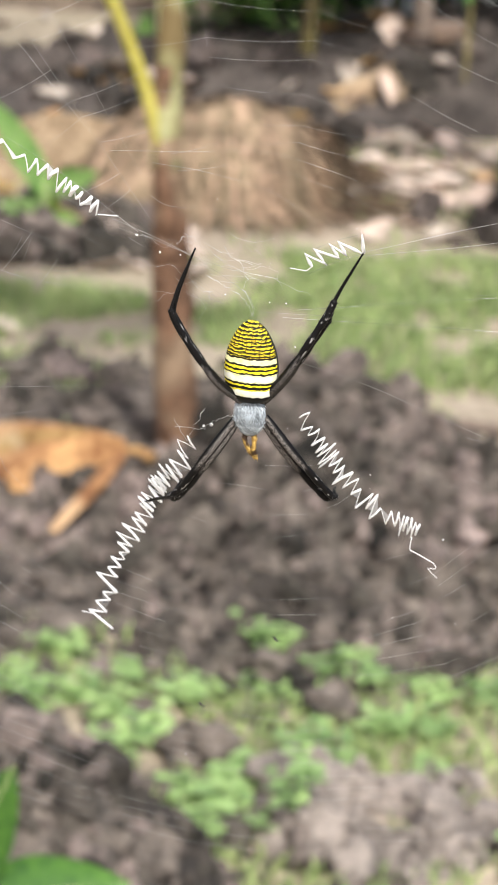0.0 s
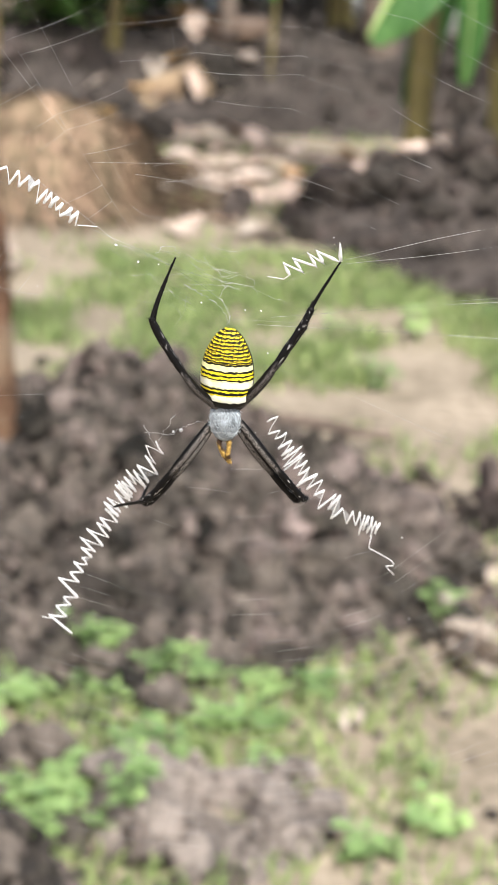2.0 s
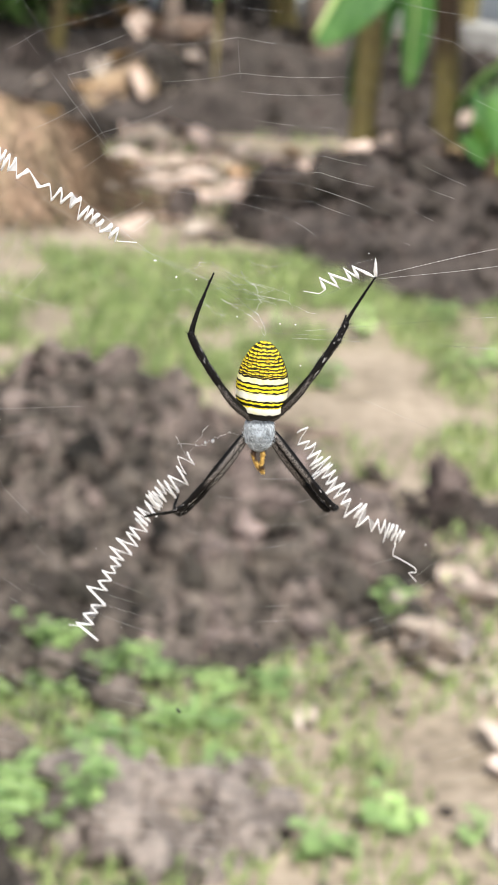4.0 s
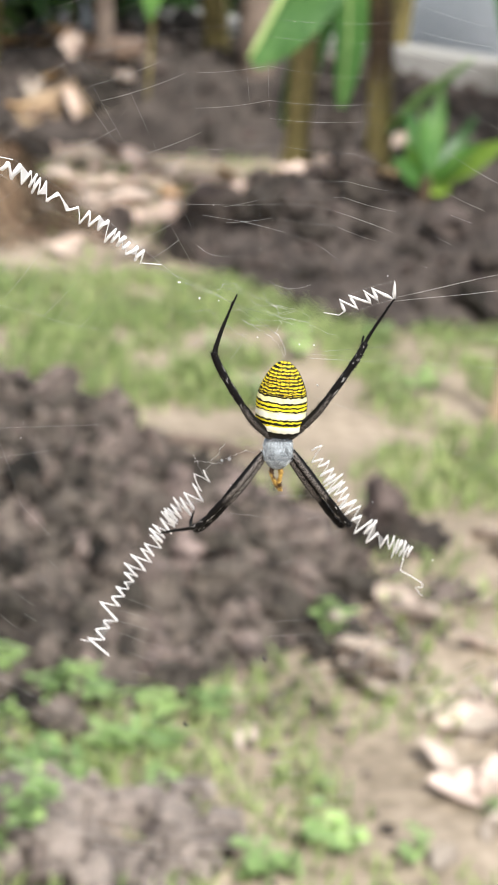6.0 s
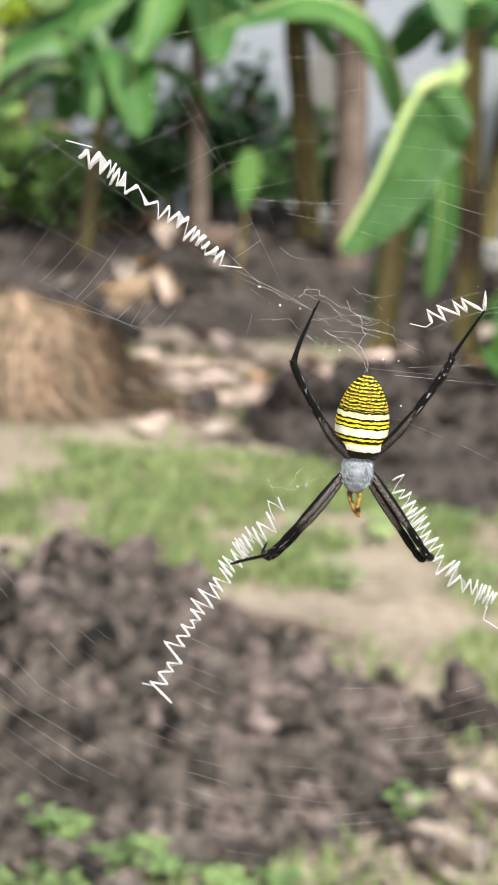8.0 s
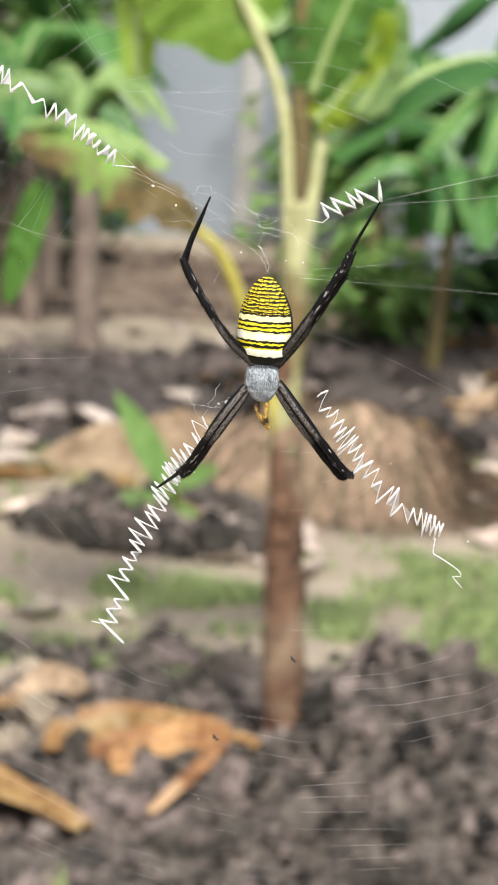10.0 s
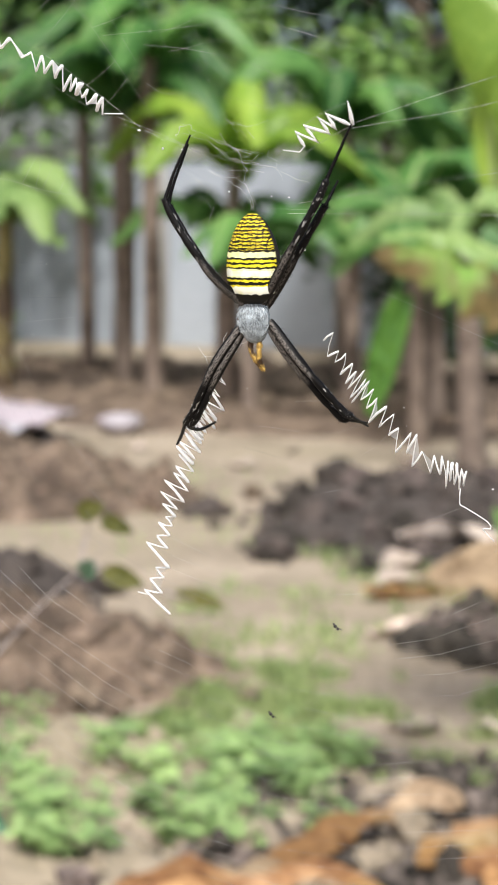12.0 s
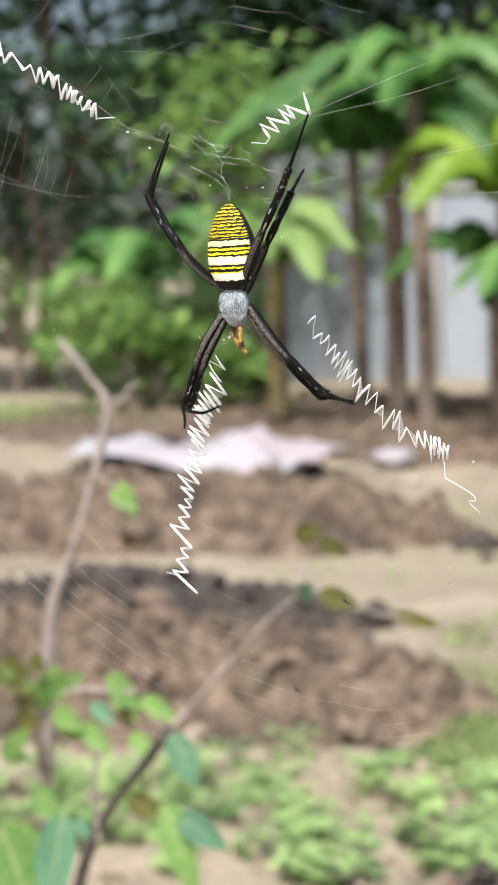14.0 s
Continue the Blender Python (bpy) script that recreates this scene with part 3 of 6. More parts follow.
def leaf_shape(sh, base, way, up, length, width, droop=0.2, fold=0.25, rows=5, tip=1.0):
    """An oval leaf from base along way, folded along its middle and bent down."""
    way, up = Vector(way).normalized(), Vector(up)
    side = way.cross(up).normalized()
    up = side.cross(way).normalized()
    out = []
    for i in range(rows + 1):
        t = i / rows
        w = width * 0.5 * math.sin(math.pi * min(1, 0.04 + t * 0.96) ** (0.75 * tip)) ** 0.8 + 0.0005 * length
        c = Vector(base) + way * length * t - Vector((0, 0, 1)) * droop * length * t * t
        out.append([c - side * w + up * fold * w, c, c + side * w + up * fold * w])
    sh.grid(out)


def weed_mesh(seed):
    rnd, sh = random.Random(seed), Shape()
    for _ in range(rnd.randint(9, 13)):
        a, tilt, h = rnd.uniform(0, 6.283), rnd.uniform(0.1, 0.9), rnd.uniform(0.02, 0.055)
        top = Vector((math.cos(a) * tilt * h, math.sin(a) * tilt * h, h))
        sh.tube([(0, 0, -0.005), top * 0.5 + Vector((0, 0, 0.003)), top], 0.0009, 4)
        for k in range(3):
            b = a + (k - 1) * 1.5 + rnd.gauss(0, 0.2)
            leaf_shape(sh, top, (math.cos(b), math.sin(b), rnd.uniform(-0.1, 0.5)), (0, 0, 1), rnd.uniform(0.012, 0.021), rnd.uniform(0.010, 0.016), 0.25, 0.2, 4)
    return sh.mesh("weed_plant", M_WEED)


def build_weeds():
    rnd = random.Random(5)
    kinds = [thing("weed_plant", "small bright green clover-like weed on the soil", "weed", group="low weeds", data=weed_mesh(s)) for s in range(4)]
    areas = [(-1.08, 2.72, 0.52, 0.36, 85), (-0.92, 2.50, 0.18, 0.12, 20), (-0.80, 2.94, 0.13, 0.12, 24), (-0.66, 2.99, 0.06, 0.05, 5), (-0.79, 2.70, 0.08, 0.10, 9), (-1.50, 2.60, 0.30, 0.22, 45), (0.50, 1.70, 0.2, 0.22, 4), (0.47, 2.11, 0.02, 0.02, 1), (0.75, 3.3, 0.5, 0.25, 8)]
    spots = ((-0.21, 1.98), (-0.13, 1.93), (0.03, 1.96), (-0.05, 1.88), (0.05, 1.90), (0.12, 1.93), (0.17, 1.92), (0.22, 1.90), (0.29, 1.90), (-0.23, 1.85), (-0.27, 1.88), (-0.18, 1.87), (-0.13, 1.75), (-0.05, 1.67), (0.01, 1.72), (0.08, 1.76), (0.11, 1.73), (0.17, 1.82), (0.22, 1.82), (-0.01, 1.65), (-0.03, 1.60), (0.21, 1.70), (0.05, 1.60), (0.38, 1.62), (0.31, 1.56), (-0.15, 1.83), (-0.09, 1.79))
    areas = [(x, y, 0.022, 0.016, 5) for x, y in spots] + areas
    made = 0
    for cx, cy, rx, ry, count in areas:
        for _ in range(count):
            a, r = rnd.uniform(0, 6.283), rnd.random() ** 0.5
            x, y = cx + rx * r * math.cos(a), cy + ry * r * math.sin(a)
            if heap_z("main", x, y) > 0.05:
                continue
            m = pose(x, y, top_z(x, y) - 0.004, rnd.gauss(0, 8), rnd.gauss(0, 8), rnd.uniform(0, 360))
            ob = kinds[made] if made < 4 else copy_thing(kinds[rnd.randrange(4)], m)
            if made < 4:
                ob.matrix_basis = m
            s = rnd.uniform(0.4, 0.75) if y < 2.1 else rnd.uniform(0.5, 1.25)
            ob.scale = (s, s, s)
            made += 1


def curled_leaf(seed, length, width, material):
    """A dry curled leaf with a ragged edge."""
    rnd, sh = random.Random(seed), Shape()
    rows, cols = 12, 6
    curl, roll, k = rnd.uniform(0.4, 1.2), rnd.uniform(0.6, 1.6), rnd.uniform(0, 50)
    out = []
    for i in range(rows + 1):
        t = i / rows
        w = width * 0.5 * (math.sin(math.pi * (0.05 + 0.9 * t)) ** 0.7) * (1 + 0.35 * noise.noise(Vector((t * 7, k, 0))))
        line = []
        for j in range(cols + 1):
            s = 2 * j / cols - 1
            a = s * roll
            line.append((length * (t - 0.5), w * math.sin(a) / roll, w * (1 - math.cos(a)) / roll * 0.9 + 0.12 * length * curl * (t - 0.5) ** 2 * 2 + 0.03 * length * noise.noise(Vector((t * 5, s * 2, k)))))
        out.append(line)
    sh.grid(out)
    sh.tube([p[cols // 2] for p in out], 0.008 * length + 0.0006, 5)
    return sh.mesh("dry_leaf", material)


def build_litter():
    rnd = random.Random(11)
    kinds = []
    for s in range(4):
        kinds.append(thing("dry_leaf", "pale brown curled dry leaf on the ground", "dry leaf", group="leaf litter", data=curled_leaf(s, 0.11, 0.085, M_DRY_PALE)))
    for s in range(3):
        kinds.append(thing("dry_leaf", "orange-brown curled dry leaf on the ground", "dry leaf", group="leaf litter", data=curled_leaf(20 + s, 0.14, 0.06, M_DRY)))
    for s in range(3):
        kinds.append(thing("dry_leaf", "pinkish tan crumpled dry leaf on the soil", "dry leaf", group="leaf litter", data=curled_leaf(40 + s, 0.13, 0.075, M_DRY_PINK)))
    used = set()
    # cx, cy, rx, ry, count, share of orange ones, scale
    areas = [(0.60, 2.02, 0.13, 0.17, 9, 0.0, 0.85), (0.70, 1.85, 0.20, 0.30, 20, 0.0, 0.62), (0.45, 1.80, 0.25, 0.25, 5, 0.0, 0.4), (-0.55, 3.30, 0.12, 0.05, 3, 0.0, 0.8), (0.28, 4.75, 0.20, 0.3, 5, 0.0, 1.2), (-0.33, 3.92, 0.2, 0.1, 6, 0.0, 1.0), (0.45, 4.9, 0.5, 0.5, 12, 0.2, 1.0), (0.40, 5.0, 0.32, 0.28, 8, 0.0, 0.8), (0.34, 4.55, 0.26, 0.45, 6, 0.1, 1.2), (0.25, 5.6, 0.4, 0.3, 8, 0.4, 1.3), (1.0, 4.25, 0.35, 0.16, 11, 0.5, 1.1), (-0.28, 3.95, 0.2, 0.15, 4, 0.1, 1.1), (-0.7, 4.7, 0.4, 0.4, 9, 0.2, 1.6),
             (-0.50, 5.6, 0.3, 0.3, 10, 0.4, 1.6), (0.75, 1.95, 0.15, 0.3, 5, 0.05, 0.8), (-1.6, 7.0, 1.2, 0.6, 10, 0.0, 1.2)]
    areas.append((0.005, 2.35, 0.005, 0.005, 1, 1.0, 0.4))
    # pinkish ones at the feet of the bananas and along the ridge of the far heap
    areas += [(0.38, 5.35, 0.24, 0.25, 9, 2.0, 1.3), (0.86, 4.42, 0.38, 0.10, 18, 2.0, 0.9), (0.50, 4.75, 0.30, 0.35, 11, 2.0, 1.1), (0.75, 6.35, 0.7, 0.35, 6, 2.0, 1.2), (-0.55, 4.75, 0.3, 0.25, 10, 2.0, 1.6), (0.30, 4.25, 0.25, 0.18, 8, 2.0, 0.8)]
    areas += [(0.35, 4.90, 0.13, 0.10, 5, 0.0, 1.0), (0.58, 4.98, 0.16, 0.2, 11, 2.0, 1.1), (0.49, 6.0, 0.12, 0.10, 9, 2.0, 1.9), (0.40, 6.25, 0.2, 0.10, 7, 1.0, 1.4), (0.50, 4.45, 0.2, 0.15, 8, 2.0, 0.9)]
    # whitish ones right of the dug heap
    areas += [(0.51, 2.0, 0.05, 0.05, 5, 0.0, 1.1), (0.63, 2.19, 0.08, 0.05, 3, 0.0, 0.8), (0.63, 1.85, 0.05, 0.08, 7, 0.0, 0.7), (0.60, 1.71, 0.05, 0.05, 4, 0.0, 0.6), (0.83, 2.35, 0.12, 0.12, 4, 0.0, 0.7)]
    # bits about the broad-leaved plant
    areas += [(-0.30, 3.86, 0.10, 0.12, 7, 0.0, 1.0), (-0.16, 3.7, 0.04, 0.05, 3, 0.0, 0.8), (-0.70, 4.05, 0.16, 0.12, 7, 2.0, 0.9), (-0.62, 3.24, 0.07, 0.03, 3, 0.0, 0.7)]
    for cx, cy, rx, ry, count, share, size in areas:
        for _ in range(count):
            a, r = rnd.uniform(0, 6.283), rnd.random() ** 0.5
            x, y = cx + rx * r * math.cos(a), cy + ry * r * math.sin(a)
            k = rnd.randrange(7, 10) if share > 1 else rnd.randrange(4, 7) if rnd.random() < share else rnd.randrange(4)
            m = pose(x, y, top_z(x, y) + 0.004, rnd.gauss(0, 14), rnd.gauss(0, 14), rnd.uniform(0, 360))
            ob = copy_thing(kinds[k], m) if k in used else kinds[k]
            ob.matrix_basis = m
            used.add(k)
            s = size * rnd.uniform(0.6, 1.25)
            ob.scale = (s, s, s)


def build_straw():
    """A heap of brown dry banana leaf fibre."""
    rnd = random.Random(21)
    cx, cy, rx, ry, h = -0.105, 4.58, 0.34, 0.36, 0.142

    def z_at(x, y):
        r2 = ((x - cx) / rx) ** 2 + ((y - cy) / ry) ** 2
        return h * max(0, 1 - r2) ** 0.45 * (1 + 0.3 * noise.noise(Vector((x * 7, y * 7, 1)))) if r2 < 1 else 0.0

    heap = thing("straw_heap", "heap of brown dry shredded banana leaves", "straw heap")
    sh = Shape()
    sh.grid([[(cx + rx * 1.02 * (i / 20 - 1), cy + ry * 1.02 * (j / 20 - 1), 0) for i in range(41)] for j in range(41)])
    for q in sh.v:
        q.z = z_at(q.x, q.y) - 0.02 + 0.03 * noise.noise(q * 14)
    part("core", sh.mesh("core", M_STRAW), heap)
    sh, dark = Shape(), Shape()
    for _ in range(3400):
        a, r = rnd.uniform(0, 6.283), rnd.random() ** 0.6 * 0.92
        x, y = cx + rx * r * math.cos(a), cy + ry * r * math.sin(a)
        b = a + rnd.gauss(0, 0.35) if rnd.random() < 0.75 else rnd.uniform(0, 6.283)
        length, w = rnd.uniform(0.08, 0.26), rnd.uniform(0.0015, 0.007)
        lift = rnd.uniform(0.0, 0.065)
        pts = []
        for i in range(6):
            t = i / 5 * length
            px, py = x + math.cos(b) * t, y + math.sin(b) * t
            pts.append(Vector((px, py, max(z_at(px, py), 0.004) + lift * (1 - i / 5) + 0.012 * noise.noise(Vector((px * 9, py * 9, lift * 99))) + 0.006)))
        s = Vector((-math.sin(b), math.cos(b), rnd.gauss(0, 0.4))).normalized() * w
        # strips towards the right edge take the darker brown
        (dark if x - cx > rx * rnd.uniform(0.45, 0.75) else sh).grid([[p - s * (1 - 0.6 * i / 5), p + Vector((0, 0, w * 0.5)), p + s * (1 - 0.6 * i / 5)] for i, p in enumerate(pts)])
    part("dry_fibre", sh.mesh("dry_fibre", M_STRAW), heap, "long curved strips of dry leaf", "stuff")
    part("rotten_fibre", dark.mesh("rotten_fibre", M_STRAW_DARK), heap, "dark brown strips of leaf", "stuff")


# ---- banana plants ----
def banana_leaf(parent, points, width, material, hang=0.3, side=None, rib=0.010, seed=0, wave=0.06, label="", one_side=0.0, rib_material=None, pleat=0.0):
    """A leaf whose blade follows a midrib through points. hang: how far both halves droop; one_side: leans the blade to one side."""
    n = 22
    mid = curve_points(points, n)
    rnd = random.Random(seed)
    k = rnd.uniform(0, 80)
    rows = []
    for i, p in enumerate(mid):
        t = i / n
        d = (mid[min(i + 1, n)] - mid[max(i - 1, 0)]).normalized()
        s = Vector(side) if side else d.cross(Vector((0, 0, 1)))
        s = (s - d * s.dot(d)).normalized()
        up = s.cross(d).normalized()
        if up.z < 0 and not side:
            up = -up
        w = width * 0.5 * max(0.02, math.sin(math.pi * (0.06 + 0.92 * t) ** 0.85)) ** 0.55
        line = []
        for j in range(-4, 5):
            q = j / 4
            ww = w * (1 + one_side * (1 if q > 0 else -1))
            out = ww * q * (1 + 0.10 * noise.noise(Vector((t * 9, q * 1.5, k))))
            line.append(p + s * out * math.cos(hang * abs(q)) - up * abs(out) * math.sin(hang) * abs(q) + up * w * (wave * noise.noise(Vector((t * 8, q * 2.5, k + 5))) + pleat * abs(q) * math.sin(i * 1.9)))
        rows.append(line)
    leaf = part("leaf", Shape().grid(rows).mesh("leaf", material), parent, label)
    part("midrib", Shape().tube([p + Vector((0, 0, rib * 0.2)) for p in mid], [rib * (1 - 0.75 * i / n) for i in range(n + 1)], 7).mesh("midrib", rib_material or M_RIB), leaf)
    return leaf


def stem_mesh(name, points, r0, r1, material, n=24, rough=0.08, sides=14):
    mid = curve_points(points, n)
    sh = Shape()
    radii = []
    for i in range(n + 1):
        t = i / n
        radii.append((r0 + (r1 - r0) * t) * (1 + rough * math.sin(t * 23 + r0 * 900) * 0.5 + rough * noise.noise(Vector((t * 9, r0 * 1000, 0)))))
    sh.tube(mid, radii, sides)
    for q in sh.v:
        k = noise.noise(q * 40) * rough * 0.35 * r0
        q.x += k
        q.y += k
    return sh.mesh(name, material)


def pleated_leaf(name, parent, points, width, folds, material, side, seed, label="", deep=0.22, blunt=0.5):
    """A dead blade along points with lengthwise folds and a ragged end; deep: height of the folds against their width."""
    n, rnd = 18, random.Random(seed)
    mid = curve_points(points, n)
    k = rnd.uniform(0, 90)
    heights = [rnd.uniform(0.5, 1.3) for _ in range(2 * folds + 1)]
    rows = []
    for i, p in enumerate(mid):
        t = i / n
        d = (mid[min(i + 1, n)] - mid[max(i - 1, 0)]).normalized()
        s = Vector(side)
        s = (s - d * s.dot(d)).normalized()
        up = s.cross(d).normalized()
        if up.z < 0:
            up = -up
        w = width * 0.5 * max(0.08, math.sin(math.pi * (0.10 + 0.80 * t) ** 0.8)) ** blunt
        line = []
        for j in range(2 * folds + 1):
            q = j / folds - 1
            lift = (1 if j % 2 else -1) * heights[j] * deep * w / folds
            line.append(p + s * w * q * (1 + 0.12 * noise.noise(Vector((t * 7, q * 3, k)))) + up * (lift - 0.12 * w * q * q + 0.30 * w * noise.noise(Vector((t * 4, q * 1.5, k + 9)))) + d * (0.10 * width * noise.noise(Vector((q * 5, k, 3))) * t * 2))
        rows.append(line)
    return part(name, Shape().grid(rows).mesh(name, material, False), parent, label)


def near_banana():
    """The young plant that stands at the heap: brown sheathed stem, yellow stalks, one stalk with a half dry leaf."""
    b = thing("banana_plant", "young banana plant with brown dry sheathed stem and yellow stalks", "banana plant")
    part("stem", stem_mesh("stem", [(-0.105, 2.665, -0.03), (-0.117, 2.66, 0.13), (-0.13, 2.66, 0.32), (-0.140, 2.66, 0.49), (-0.145, 2.655, 0.61)], 0.038, 0.017, M_STEM_BROWN), b, "brown stem in dry papery sheaths")
    sh = Shape()
    rnd = random.Random(2)
    for _ in range(16):
        a, z0 = rnd.uniform(0, 6.283), rnd.uniform(0.05, 0.42)
        r, ln = 0.034 - 0.034 * z0 + 0.002, rnd.uniform(0.07, 0.2)
        rows = []
        for i in range(7):
            z = z0 + ln * i / 6
            x0, rr = -0.107 - 0.066 * z, r - 0.034 * ln * i / 6 + 0.006 * math.sin(i)
            rows.append([(x0 + rr * math.cos(a + q * 0.5), 2.66 + rr * math.sin(a + q * 0.5), z + 0.01 * q * q) for q in (-1, 0, 1)])
        sh.grid(rows)
    part("dry_sheath", sh.mesh("dry_sheath", M_STEM_BROWN), b, "peeling papery sheath strips", "stuff")
    part("leaf_sheath", stem_mesh("leaf_sheath", [(-0.140, 2.66, 0.46), (-0.142, 2.66, 0.54), (-0.138, 2.66, 0.65), (-0.141, 2.66, 0.74), (-0.142, 2.665, 0.83)], 0.024, 0.016, M_SHEATH, rough=0.15), b, "pale clasping leaf sheath")
    part("leaf_sheath", stem_mesh("leaf_sheath", [(-0.131, 2.652, 0.33), (-0.136, 2.645, 0.39), (-0.142, 2.640, 0.45), (-0.144, 2.640, 0.50)], 0.022, 0.012, M_STEM_BROWN, rough=0.2), b, "brown clasping leaf sheath")
    # stalks: points, radius at foot and top
    part("stalk", stem_mesh("stalk", [(-0.132, 2.655, 0.37), (-0.143, 2.65, 0.46), (-0.168, 2.648, 0.56), (-0.210, 2.637, 0.67), (-0.257, 2.62, 0.763), (-0.33, 2.60, 0.805)], 0.012, 0.008, M_PETIOLE), b, "yellow leaf stalk bent outward")
    part("stalk", stem_mesh("stalk", [(-0.138, 2.66, 0.60), (-0.134, 2.665, 0.72), (-0.126, 2.67, 0.82), (-0.113, 2.68, 0.96)], 0.013, 0.008, M_STALK), b, "pale green upright stalk")
    part("stalk", stem_mesh("stalk", [(-0.145, 2.66, 0.60), (-0.152, 2.665, 0.74), (-0.160, 2.67, 0.84), (-0.182, 2.68, 0.98), (-0.26, 2.69, 1.14)], 0.012, 0.007, M_STALK), b, "pale green upright stalk")
    part("rolled_leaf", stem_mesh("rolled_leaf", [(-0.143, 2.675, 0.80), (-0.146, 2.68, 0.92), (-0.146, 2.68, 1.08), (-0.140, 2.68, 1.35)], 0.012, 0.026, M_STEM), b, "rolled olive-brown young leaf")
    banana_leaf(b, [(-0.28, 2.60, 0.80), (-0.35, 2.60, 0.855), (-0.44, 2.60, 0.90), (-0.545, 2.60, 0.90)], 0.15, M_WITHER, 0.95, rib=0.007, seed=3, wave=0.5, label="withered brown leaf end", rib_material=M_WITHER, pleat=0.10)
    banana_leaf(b, [(-0.33, 2.62, 0.868), (-0.39, 2.62, 0.905), (-0.46, 2.62, 0.925), (-0.54, 2.62, 0.92)], 0.07, M_LEAF_PALE, 0.6, rib=0.004, seed=23, wave=0.4, label="still green upper edge of the withered leaf", pleat=0.08)
    banana_leaf(b, [(-0.50, 2.60, 0.84), (-0.52, 2.60, 0.78), (-0.535, 2.60, 0.72), (-0.55, 2.60, 0.66)], 0.052, M_LEAF_DARK, 0.3, side=(1, 0, 0), rib=0.003, seed=4, wave=0.3, rib_material=M_LEAF_DARK, label="hanging green leaf tip")
    banana_leaf(b, [(-0.205, 2.69, 1.06), (-0.28, 2.70, 1.15), (-0.36, 2.71, 1.22), (-0.46, 2.72, 1.30)], 0.27, M_LEAF_MID, 0.3, side=(0.85, 0.2, 0.6), rib=0.010, seed=5, wave=0.2, pleat=0.04)
    banana_leaf(b, [(-0.40, 2.75, 0.99), (-0.405, 2.75, 1.05), (-0.41, 2.75, 1.12), (-0.42, 2.75, 1.25)], 0.06, M_LEAF_MID, 0.2, side=(0.9, 0.1, 0.4), rib=0.006, seed=15)
    # sun and shade on the next two leaves are put into their colours
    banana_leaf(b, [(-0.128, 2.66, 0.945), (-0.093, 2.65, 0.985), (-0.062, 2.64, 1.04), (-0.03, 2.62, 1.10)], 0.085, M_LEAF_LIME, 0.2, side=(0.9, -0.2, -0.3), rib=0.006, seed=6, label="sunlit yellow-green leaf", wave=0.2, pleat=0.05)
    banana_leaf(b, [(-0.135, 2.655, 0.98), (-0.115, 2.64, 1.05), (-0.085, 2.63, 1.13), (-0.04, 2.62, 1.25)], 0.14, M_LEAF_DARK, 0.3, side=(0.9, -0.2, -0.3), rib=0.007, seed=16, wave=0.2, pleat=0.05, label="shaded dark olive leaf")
    banana_leaf(b, [(-0.07, 2.64, 0.96), (-0.045, 2.64, 1.0), (-0.03, 2.64, 1.06), (-0.02, 2.64, 1.12)], 0.07, M_LEAF_PALE, 0.2, side=(0.9, -0.2, -0.3), rib=0.004, seed=18, wave=0.2, pleat=0.06)
    banana_leaf(b, [(-0.11, 2.68, 0.90), (0.02, 2.72, 1.02), (0.14, 2.76, 1.05), (0.26, 2.80, 0.98)], 0.17, M_LEAF, 0.35, rib=0.008, seed=7)
    banana_leaf(b, [(-0.16, 2.70, 1.02), (-0.17, 2.74, 1.22), (-0.17, 2.80, 1.42), (-0.16, 2.88, 1.55)], 0.22, M_LEAF, 0.25, side=(1, 0, 0), rib=0.009, seed=8)


def far_banana(x, y, z, height, lean, r, leaves, size, seed, material=None, stem=None, label="banana plant with broad green leaves", spread_up=0.9):
    """A banana plant with an upright stem and arching leaves all round."""
    rnd = random.Random(seed)
    b = thing("banana_plant", label, "banana plant", group="banana plants")
    top = Vector((x + lean, y, z + height))
    part("stem", stem_mesh("stem", [(x, y, z - 0.06), (x + lean * 0.3, y, z + height * 0.35), (x + lean * 0.7, y, z + height * 0.7), top], r, r * 0.7, stem or M_STEM), b)
    for i in range(leaves):
        a = 6.283 * i / leaves + rnd.gauss(0, 0.35)
        ln, up = size * rnd.uniform(0.75, 1.2), rnd.uniform(0.25, spread_up)
        d = Vector((math.cos(a), math.sin(a), 0))
        p = [top - Vector((0, 0, 0.05)), top + d * ln * 0.25 + Vector((0, 0, ln * 0.38 * up)), top + d * ln * 0.6 + Vector((0, 0, ln * 0.40 * up)), top + d * ln * 0.95 + Vector((0, 0, ln * (0.40 * up - 0.35)))]
        banana_leaf(b, p, ln * rnd.uniform(0.34, 0.46), material or M_LEAF, rnd.uniform(0.3, 0.9), rib=0.007, seed=seed * 10 + i, wave=0.25)
    return b


